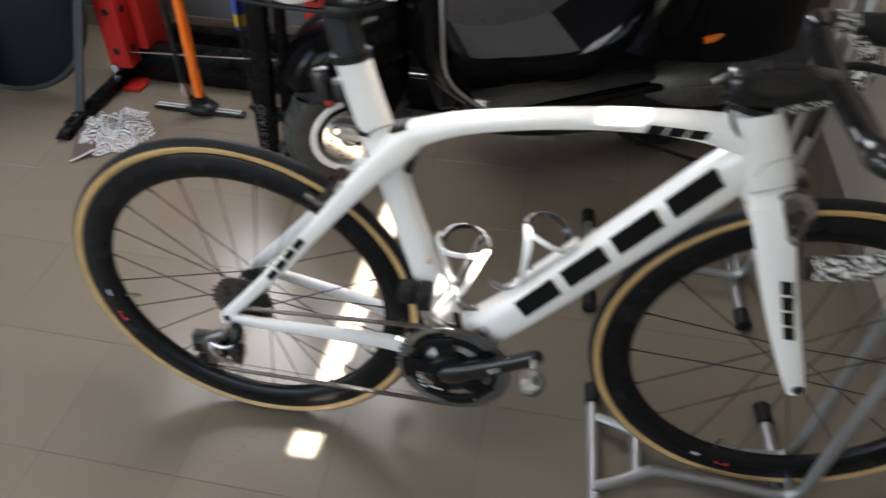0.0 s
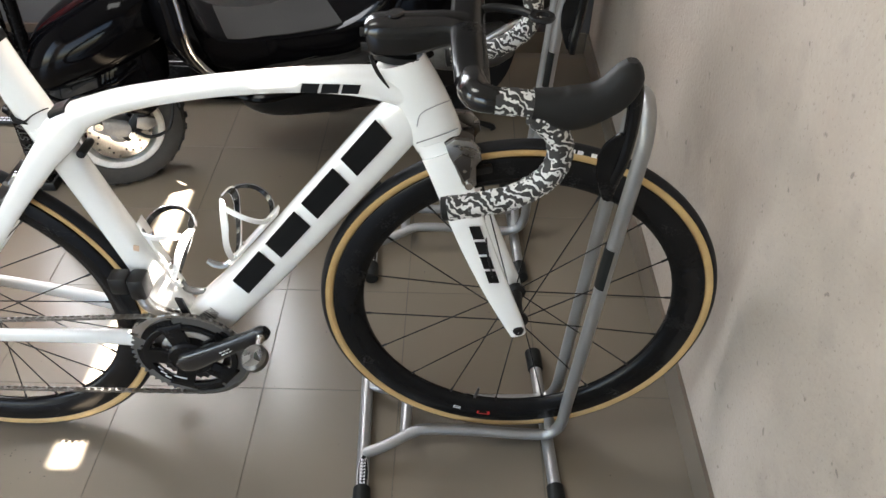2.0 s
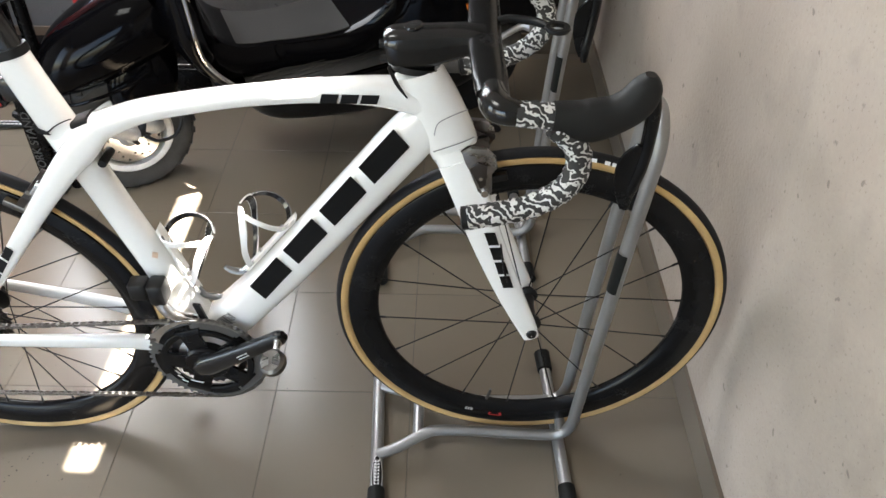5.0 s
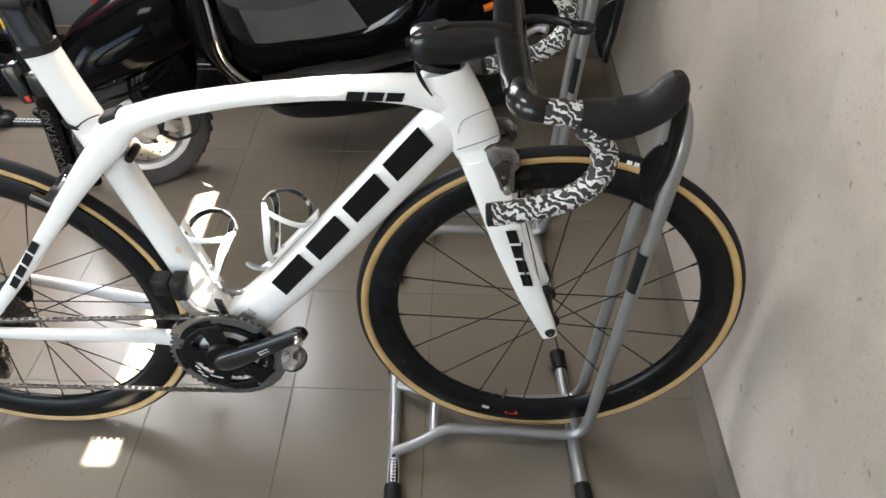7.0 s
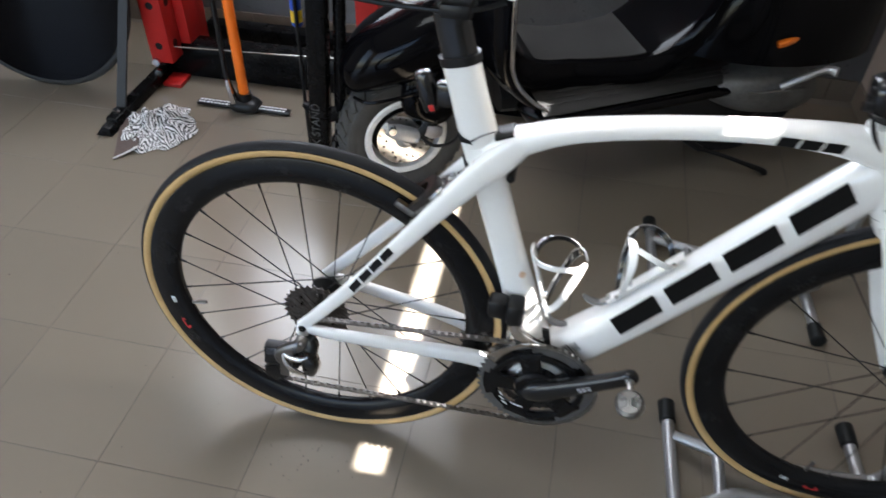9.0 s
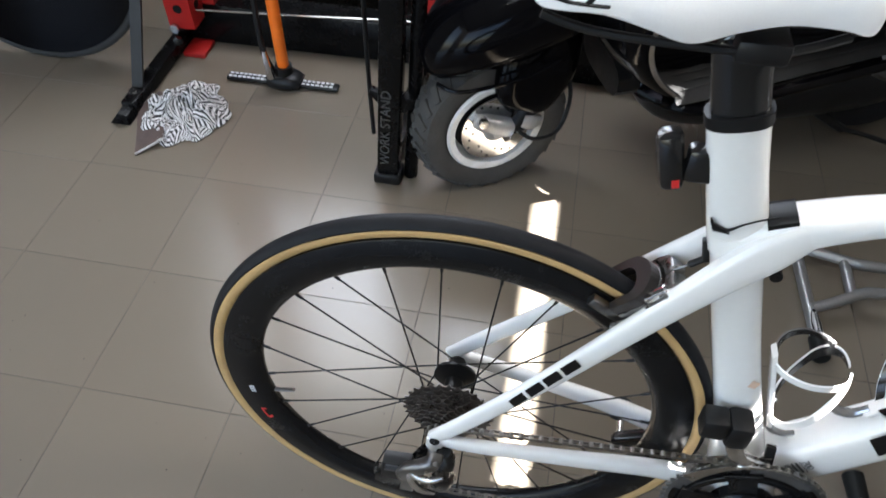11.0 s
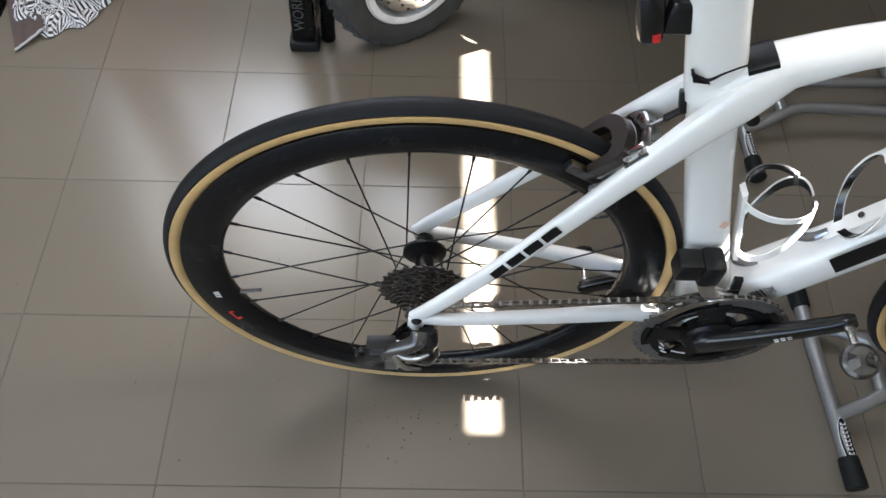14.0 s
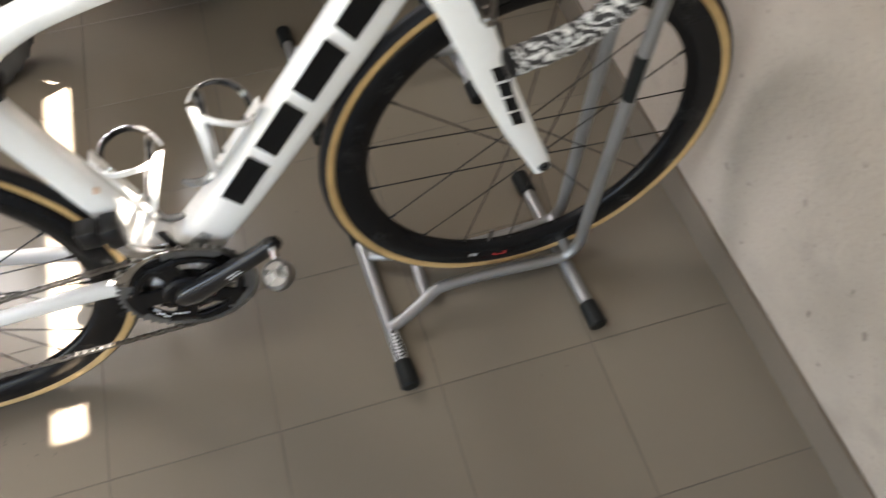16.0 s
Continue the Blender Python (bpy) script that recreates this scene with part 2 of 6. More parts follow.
def revolve(profile, n=64, bm=None, close=True, mi=0, c=(0, 0, 0)):
    """Turn a profile of (radius, y) round the y axis."""
    bm = bm or bmesh.new()
    loops = []
    for k in range(n):
        a = 2 * math.pi * k / n
        loops.append([Vector((c[0] + r * math.cos(a), c[1] + y, c[2] + r * math.sin(a))) for r, y in profile])
    rows = [[bm.verts.new(p) for p in lp] for lp in loops]
    m = len(profile)
    for i in range(n):
        a, b = rows[i], rows[(i + 1) % n]
        for j in range(m if close else m - 1):
            f = bm.faces.new((a[j], a[(j + 1) % m], b[(j + 1) % m], b[j]))
            f.material_index = mi
    bmesh.ops.recalc_face_normals(bm, faces=bm.faces)
    return bm


def prism(outline, y0, y1, bm=None, mi=0, bevel=0.0):
    """A plate with an outline in x and z, from y0 to y1."""
    bm = bm or bmesh.new()
    a = [bm.verts.new((x, y0, z)) for x, z in outline]
    b = [bm.verts.new((x, y1, z)) for x, z in outline]
    n = len(outline)
    fs = [bm.faces.new(a), bm.faces.new(list(reversed(b)))]
    for i in range(n):
        fs.append(bm.faces.new((a[(i + 1) % n], a[i], b[i], b[(i + 1) % n])))
    for f in fs:
        f.material_index = mi
    if bevel:
        es = list({e for f in fs[:2] for e in f.edges})
        bmesh.ops.bevel(bm, geom=es, offset=bevel, segments=2, profile=0.5, affect="EDGES")
    bmesh.ops.recalc_face_normals(bm, faces=bm.faces)
    return bm


# ---- the room ----
X0, X1, Y0, Y1, H = -2.6, 1.352, -3.0, 1.62, 2.6


def slab(name, boxes, material, label, category):
    bm = bmesh.new()
    for b in boxes:
        box(bm, *b)
    return tagged(part(name, bm, material, smooth=False), label, category, kind="structure")


# right wall, with the opening of an unseen high window
slab("wall_east", [(X1, X1 + 0.14, Y0, -0.105, -0.05, H), (X1, X1 + 0.14, 0.815, Y1 + 0.14, -0.05, H),
                   (X1, X1 + 0.14, -0.105, 0.815, -0.05, 1.75), (X1, X1 + 0.14, -0.105, 0.815, 2.2, H)], WALL, "smudged warm grey painted wall above grey skirting", "wall")
# the opening in the back wall is unseen, cut for the north fill lamp
slab("wall_north", [(X0, -1.37, Y1, Y1 + 0.14, -0.05, H), (0.08, X1, Y1, Y1 + 0.14, -0.05, H), (-1.37, 0.08, Y1, Y1 + 0.14, -0.05, 1.08), (-1.37, 0.08, Y1, Y1 + 0.14, 2.20, H)], BACKWALL, "plain light grey painted wall, its shade put into a darker colour, above grey tile skirting", "wall")
# west and south walls and the ceiling are unseen; they bounce the fill light
slab("wall_west", [(X0 - 0.14, X0, Y0, -1.82, -0.05, H), (X0 - 0.14, X0, -0.58, Y1 + 0.14, -0.05, H), (X0 - 0.14, X0, -1.82, -0.58, 2.1, H)],
     SIDEWALL, "unseen grey painted wall with a doorway added for fill light", "wall")
slab("wall_south", [(X0, -2.5, Y0 - 0.14, Y0, -0.05, H), (0.0, X1, Y0 - 0.14, Y0, -0.05, H), (-2.5, 0.0, Y0 - 0.14, Y0, 2.25, H)],
     SIDEWALL, "unseen grey painted wall with a garage door opening added for fill light", "wall")
slab("ceiling", [(X0 - 0.14, X1 + 0.14, Y0 - 0.14, Y1 + 0.14, H, H + 0.12)], CEIL, "unseen flat off-white painted ceiling", "ceiling")
# unseen panels, added so that their gap lets in one narrow sun stripe
win = root("window_1", pose(X1, 0.355, 1.97), "unseen high window, two thin panels added so their gap narrows the sun", "window", kind="structure")
for z0, z1 in ((-0.22, -0.068), (0.056, 0.23)):
    part("sun_gap_panel", box(bmesh.new(), 0.001, 0.010, -0.475, 0.475, z0, z1), BLACKSTEEL, win, smooth=False)

# unseen panel, added where the overhead fill lamp hangs
panel = root("ceiling_light", pose(-0.35, -0.45, H), "unseen flat white panel added for the overhead fill light", "ceiling light")
part("frame", box(bmesh.new(), -0.47, 0.47, -0.32, 0.32, -0.045, 0.0, 0.004), surf("white_fill_panel_frame", (0.7, 0.7, 0.7), 0.5), panel, smooth=False)
part("diffuser", box(bmesh.new(), -0.45, 0.45, -0.30, 0.30, -0.048, -0.0455), surf("fill_panel_white", (0.8, 0.8, 0.8), 0.6, var=0.01), panel, smooth=False)

slab("skirting_east", [(X1 - 0.009, X1 - 0.0005, Y0, Y1 - 0.01, 0.0, 0.078)], SKIRT, "low grey-brown tile skirting along the wall", "skirting")
bm = bmesh.new()
x = X0
while x < X1 - 0.02:
    box(bm, x, min(x + 0.294, X1 - 0.012), Y1 - 0.009, Y1 - 0.0005, 0.0, 0.078)
    x += 0.2965
tagged(part("skirting_north", bm, SKIRT, smooth=False), "grey tile skirting with upright joints", "skirting", kind="structure")

# floor: bed of grout and single tiles
floor = slab("floor", [(X0 - 0.14, X1 + 0.14, Y0 - 0.14, Y1 + 0.14, -0.08, -0.0008)], GROUT, "polished grey-beige square floor tiles with thin dark joints", "floor")
TS, TA, TO = 0.2965, radians(-0.28), Vector((-0.4274, -0.1981, 0))


def tile_mesh():
    bm = bmesh.new()
    s, c = TS / 2 - 0.0008, 0.0005
    lo = [(-s, -s), (s, -s), (s, s), (-s, s)]
    hi = [(-s + c, -s + c), (s - c, -s + c), (s - c, s - c), (-s + c, s - c)]
    rings(bm, [[Vector((x, y, -0.006)) for x, y in lo], [Vector((x, y, -0.0010)) for x, y in lo], [Vector((x, y, 0)) for x, y in hi]])
    bmesh.ops.recalc_face_normals(bm, faces=bm.faces)
    me = bpy.data.meshes.new("tile")
    bm.to_mesh(me)
    bm.free()
    me.materials.append(TILE)
    return me


def lay_tiles():
    me = tile_mesh()
    u, v = Vector((math.cos(TA), math.sin(TA), 0)), Vector((-math.sin(TA), math.cos(TA), 0))
    for i in range(-8, 7):
        for j in range(-10, 7):
            p = TO + u * TS * (i + 0.5) + v * TS * (j + 0.5)
            if not (X0 - 0.1 < p.x < X1 + 0.1 and Y0 - 0.1 < p.y < Y1 + 0.1):
                continue
            ob = new("tile", me)
            ob.parent = floor
            ob.matrix_basis = pose(p.x, p.y, random.uniform(-0.0001, 0.0001), 0, 0, -0.28)


# ---- the road bike ----
LEANING = 1.97
bike = root("road_bike", pose(0, 0, 0, -LEANING), "glossy white road bike with tan-wall tyres held in a stand", "bicycle")
RH, FH = (0.0, 0.3405), (0.979, 0.3685)
BB = (0.404, 0.273)


def camo_mat():
    """Black tape with jagged white flames."""
    m = surf("camouflage_bar_tape", (0.02, 0.02, 0.02), 0.55, var=0.08, scale=60, fine=700, bump=0.0004)
    nt = m.node_tree
    b = nt.nodes["Principled BSDF"]
    old = b.inputs["Base Color"].links[0].from_socket
    tc = nt.nodes.new("ShaderNodeTexCoord")
    n = nt.nodes.new("ShaderNodeTexWave")
    n.wave_type, n.bands_direction = "BANDS", "DIAGONAL"
    n.inputs["Scale"].default_value, n.inputs["Distortion"].default_value, n.inputs["Detail"].default_value = 34.0, 13.0, 2.0
    n.inputs["Detail Scale"].default_value, n.inputs["Detail Roughness"].default_value = 1.7, 0.55
    nt.links.new(tc.outputs["Object"], n.inputs["Vector"])
    r = nt.nodes.new("ShaderNodeMapRange")
    r.inputs["From Min"].default_value, r.inputs["From Max"].default_value = 0.68, 0.76
    nt.links.new(n.outputs["Fac"], r.inputs["Value"])
    mix = nt.nodes.new("ShaderNodeMix")
    mix.data_type = "RGBA"
    nt.links.new(r.outputs["Result"], mix.inputs["Factor"])
    nt.links.new(old, mix.inputs[6])
    mix.inputs[7].default_value = (0.62, 0.62, 0.60, 1)
    nt.links.new(mix.outputs[2], b.inputs["Base Color"])
    return m


CAMO = camo_mat()


def wheel(name, c, count, phase, rear, marks):
    w = new(name)
    w.parent = bike
    w.matrix_basis = pose(c[0], 0, c[1])
    tagged(w, label="deep black carbon wheel with a tan-wall tyre")
    R, t = 0.3272, 0.0128
    tread = [(R + t * math.sin(radians(a)), t * 1.03 * math.cos(radians(a))) for a in range(22, 159, 8)]
    part("tyre", revolve(tread + [(R, -0.006), (R, 0.006)], 128), TYRE, w, "smooth black tyre tread")
    for sgn in (-1, 1):
        side = [(R + t * math.sin(radians(a)), sgn * t * 1.03 * math.cos(radians(a))) for a in range(-56, 24, 8)]
        part("sidewall", revolve(side + [(R, sgn * 0.008)], 128), TAN, w, "tan cotton tyre sidewall")
    half = [(0.3172, 0.0122), (0.3155, 0.0131), (0.3025, 0.0131), (0.3008, 0.0135), (0.292, 0.0138), (0.282, 0.0126), (0.274, 0.0102), (0.2685, 0.0068), (0.2660, 0.003)]
    part("rim", revolve(half + [(r, -y) for r, y in reversed(half)], 128), CARBON, w, "deep matt black carbon rim")
    # hub
    fl = (-0.018, 0.036) if rear else (-0.034, 0.034)
    rf = 0.030 if rear else 0.0185
    if rear:
        prof = [(0.008, -0.066), (0.013, -0.064), (0.013, -0.02), (rf, -0.0195), (rf, -0.016), (0.014, -0.012), (0.013, 0.026), (rf, 0.034), (rf, 0.0385), (0.017, 0.041), (0.012, 0.06), (0.008, 0.066)]
    else:
        prof = [(0.006, -0.052), (0.0105, -0.05), (0.0105, -0.04), (rf, -0.0365), (rf, -0.032), (0.0115, -0.027), (0.0105, 0), (0.0115, 0.027), (rf, 0.032), (rf, 0.0365), (0.0105, 0.04), (0.0105, 0.05), (0.006, 0.052)]
    part("hub", revolve(prof, 36), BLACKPLASTIC, w, "black alloy hub")
    # spokes
    for i in range(count):
        a = radians(phase + 360 * i / count)
        side = fl[(i + 1) % 2]
        lace = 0.0 if not rear else (70 if (i // 2) % 2 else -70)
        h = a + radians(lace)
        p0 = (rf * 0.88 * math.cos(h), side, rf * 0.88 * math.sin(h))
        p1 = (0.268 * math.cos(a), 0.0, 0.268 * math.sin(a))
        bm = pipe([p0, p1], 0.00115, 6, smooth=False)
        e = [p1[k] + (p0[k] - p1[k]) * 0.05 for k in range(3)]
        pipe([p1, e], 0.0021, 6, bm=bm, smooth=False)
        part("spoke", bm, SPOKE, w)
    # valve, by the marks on the rim
    va = radians(marks)
    bm = pipe([(0.270 * math.cos(va), 0, 0.270 * math.sin(va)), (0.236 * math.cos(va), 0, 0.236 * math.sin(va))], 0.003, 8, smooth=False)
    part("valve", bm, DARKSTEEL, w, "slim metal tyre valve")

    def on_rim(points, material, nm):
        bm = bmesh.new()
        for quad in points:
            vs = [bm.verts.new((r * math.cos(radians(a)), -0.0141 if r < 0.3 else -0.0139, r * math.sin(radians(a)))) for r, a in quad]
            bm.faces.new(vs)
        bmesh.ops.recalc_face_normals(bm, faces=bm.faces)
        for v in list(bm.verts):
            v.co.y = -0.01405
        bmesh.ops.solidify(bm, geom=bm.faces[:], thickness=0.0003)
        part(nm, bm, material, w)
    return w, on_rim


fw, f_rim = wheel("front_wheel", FH, 18, 5.5, False, -103.5)
rw, r_rim = wheel("rear_wheel", RH, 24, 3.5, True, -168.0)
for dec, m0 in ((f_rim, -98.5), (r_rim, -159.5)):
    # curved red mark and a small word in white bars
    dec([[(0.296, m0 - 2.4), (0.2985, m0 - 2.2), (0.2985, m0 + 2.0), (0.296, m0 + 2.2)], [(0.289, m0 + 1.0), (0.297, m0 + 1.6), (0.297, m0 + 2.6), (0.289, m0 + 2.2)],
         [(0.290, m0 - 2.6), (0.297, m0 - 2.8), (0.297, m0 - 2.1), (0.290, m0 - 1.9)]], RED, "red_mark")
    w0 = m0 - 12.5 if dec is f_rim else m0 - 14.0
    dec([[(r0, w0 + k * 1.05), (r0 + 0.0016, w0 + k * 1.05), (r0 + 0.0016, w0 + k * 1.05 + 0.8), (r0, w0 + k * 1.05 + 0.8)] for k in range(3) for r0 in (0.2865, 0.2893, 0.2921)], WHITEMARK, "white_word")

# pale word on the front tyre's flank
bm = bmesh.new()
for k in range(9):
    a = radians(84.5 - 2.05 * k - (1.6 if k > 3 else 0))
    m = Matrix.Rotation(-a, 4, "Y") @ Matrix.Translation((0.3335, -0.0118, 0)) @ Matrix.Rotation(radians(30), 4, "Z")
    box(bm, -0.0028, 0.0028, -0.0005, 0.0005, -0.0042, 0.0042, m=m)
part("tyre_word", bm, WHITEMARK, fw, "pale block lettering", smooth=False)
# main tubes
FR = dict(parent=bike)
part("top_tube", loft([(0.272, 0, 0.704, 0.026, 0.019), (0.300, 0, 0.7205, 0.0255, 0.0215), (0.345, 0, 0.7430, 0.0185, 0.0225), (0.41, 0, 0.7650, 0.0145, 0.021), (0.53, 0, 0.7865, 0.0135, 0.019),
                       (0.65, 0, 0.798, 0.0150, 0.0195), (0.74, 0, 0.798, 0.0200, 0.023), (0.80, 0, 0.788, 0.026, 0.026)], 24, 2.8), WHITE, bike)
part("down_tube", loft([(0.812, 0, 0.768, 0.030, 0.024), (0.775, 0, 0.724, 0.037, 0.0255), (0.692, 0, 0.622, 0.0375, 0.0265), (0.550, 0, 0.451, 0.0375, 0.028), (0.452, 0, 0.346, 0.039, 0.031), (0.403, 0, 0.287, 0.041, 0.033)], 24, 3.0), WHITE, bike)
part("head_tube", loft([(0.788, 0, 0.832, 0.034, 0.022), (0.793, 0, 0.818, 0.036, 0.0245), (0.812, 0, 0.775, 0.039, 0.0275), (0.832, 0, 0.728, 0.039, 0.029), (0.842, 0, 0.703, 0.036, 0.029)], 28, 2.3), WHITE, bike)
part("seat_tube", loft([(0.272, 0, 0.722, 0.027, 0.019), (0.286, 0, 0.668, 0.026, 0.0185), (0.322, 0, 0.545, 0.026, 0.0185), (0.357, 0, 0.430, 0.029, 0.021), (0.389, 0, 0.318, 0.037, 0.027), (0.402, 0, 0.274, 0.040, 0.031)], 24, 2.7), WHITE, bike)
part("seat_mast", loft([(0.235, 0, 0.849, 0.0265, 0.0165), (0.251, 0, 0.79, 0.0268, 0.017), (0.267, 0, 0.735, 0.028, 0.018), (0.276, 0, 0.70, 0.027, 0.017)], 24, 2.6), WHITE, bike)
bm = bmesh.new()
revolve([(0.001, -0.040), (0.041, -0.040), (0.043, -0.036), (0.043, 0.036), (0.041, 0.040), (0.001, 0.040)], 36, bm=bm, close=False, c=(BB[0], 0, BB[1]))
part("bottom_bracket_shell", bm, WHITE, bike)
for s in (-1, 1):
    part("seat_stay", loft([(0.352, s * 0.012, 0.748, 0.008, 0.006), (0.325, s * 0.0155, 0.732, 0.018, 0.008), (0.298, s * 0.020, 0.708, 0.023, 0.010), (0.262, s * 0.028, 0.672, 0.020, 0.0095), (0.20, s * 0.040, 0.598, 0.0155, 0.008), (0.11, s * 0.055, 0.486, 0.0125, 0.007),
                           (0.026, s * 0.066, 0.390, 0.0115, 0.0065), (-0.011, s * 0.068, 0.349, 0.011, 0.006)], 18, 2.8), WHITE, bike)
    part("chain_stay", loft([(-0.014, s * 0.068, 0.347, 0.011, 0.006), (0.04, s * 0.066, 0.339, 0.012, 0.007), (0.16, s * 0.053, 0.325, 0.014, 0.008), (0.24, s * 0.042, 0.314, 0.016, 0.009), (0.295, s * 0.033, 0.302, 0.018, 0.009), (0.372, s * 0.026, 0.284, 0.022, 0.012)], 18, 2.8), WHITE, bike)
# collar lines, bolts and the dark slot by the seat mast
part("clamp_wedge", prism([(0.2385, 0.7440), (0.2435, 0.7320), (0.2600, 0.7300), (0.2525, 0.7360), (0.2445, 0.7375), (0.2405, 0.7455)], -0.0205, -0.0150, bevel=0.0006), DECAL, bike, "black clamp wedge at the foot of the seat mast")
part("mast_slot", pipe([(0.2405, -0.0172, 0.7400), (0.2560, -0.0192, 0.7345), (0.2684, -0.0190, 0.7430), (0.2829, -0.0182, 0.7510), (0.2970, -0.0172, 0.7560)], [0.0016, 0.0016, 0.0010, 0.0009, 0.0008], 8), DECAL, bike)
part("mast_shim", loft([(0.292, 0, 0.7405, 0.0062, 0.0178), (0.317, 0, 0.7505, 0.0058, 0.0173)], 16, 3.0, sub=1), DECAL, bike, "black inset at the seat cluster")
part("frame_bolt", revolve([(0.001, -0.0195), (0.006, -0.0195), (0.0065, -0.0185), (0.0065, 0.0185), (0.001, 0.0195)], 18, close=False, c=(0.319, 0, 0.680)), BLACKPLASTIC, bike)
# seam lines of the head tube's cover
part("head_seam", loft([(0.8405, 0, 0.7070, 0.0369, 0.0296), (0.8410, 0, 0.7058, 0.0369, 0.0296)], 28, 2.3, sub=1), surf("grey_seam", (0.12, 0.12, 0.12), 0.5), bike)

# fork with crown and blades
fork = part("fork", loft([(0.838, 0, 0.718, 0.036, 0.030), (0.846, 0, 0.698, 0.0355, 0.034), (0.853, 0, 0.678, 0.033, 0.038)], 28, 2.5), WHITE, bike, "white aero carbon fork")
for s in (-1, 1):
    part("fork_blade", loft([(0.844, s * 0.024, 0.698, 0.029, 0.012), (0.862, s * 0.034, 0.655, 0.0285, 0.0095), (0.895, s * 0.043, 0.56, 0.026, 0.009), (0.935, s * 0.050, 0.46, 0.022, 0.0085), (0.968, s * 0.053, 0.385, 0.0175, 0.008),
                            (0.980, s * 0.054, 0.355, 0.014, 0.007)], 18, 2.4), WHITE, fork)
    part("axle_nut", revolve([(0.001, s * 0.0655), (0.007, s * 0.065), (0.0095, s * 0.061), (0.0095, s * 0.056), (0.012, s * 0.055), (0.012, s * 0.050)], 18, close=False, c=(FH[0], 0, FH[1])), BLACKPLASTIC, fork)
    part("axle_nut", revolve([(0.001, s * 0.0765), (0.0055, s * 0.0765), (0.007, s * 0.075), (0.007, s * 0.068)], 18, close=False, c=(RH[0] - 0.009, 0, RH[1] + 0.007)), BLACKPLASTIC, bike)

# stem and aero handlebar
part("stem", loft([(0.747, 0, 0.864, 0.022, 0.020), (0.760, 0, 0.8655, 0.0275, 0.0235), (0.795, 0, 0.867, 0.0280, 0.0235), (0.825, 0, 0.872, 0.0245, 0.022), (0.852, 0, 0.877, 0.020, 0.023), (0.880, 0, 0.880, 0.013, 0.028)], 24, 2.9), GLOSSCARBON, bike, "glossy black carbon stem")
part("headset_cover", loft([(0.7875, 0, 0.842, 0.034, 0.0215), (0.7865, 0, 0.833, 0.0345, 0.022)], 24, 2.5, sub=1), BLACKPLASTIC, bike)
part("stem_cap", loft([(0.783, 0, 0.8945, 0.013, 0.013), (0.7825, 0, 0.8970, 0.0115, 0.0115)], 20, 2.0, sub=1), GLOSSCARBON, bike)
for z in (0.853, 0.874):
    part("stem_bolt", pipe([(0.738, -0.010, z), (0.752, -0.010, z)], 0.0062, 10, smooth=False), BLACKPLASTIC, bike)


def wing(stations, n=18, sub=6):
    """A bar that runs across the bike: stations (x, y, z, half chord in x, half height in z)."""
    bm = bmesh.new()
    loops = []
    for s in spline(stations, sub):
        lp = []
        for k in range(n):
            c, q = math.cos(2 * math.pi * k / n), math.sin(2 * math.pi * k / n)
            lp.append(Vector((s[0] + s[3] * c, s[1], s[2] + s[4] * q - 0.15 * s[3] * c * abs(c))))
        loops.append(lp)
    rings(bm, loops)
    bmesh.ops.recalc_face_normals(bm, faces=bm.faces)
    return bm


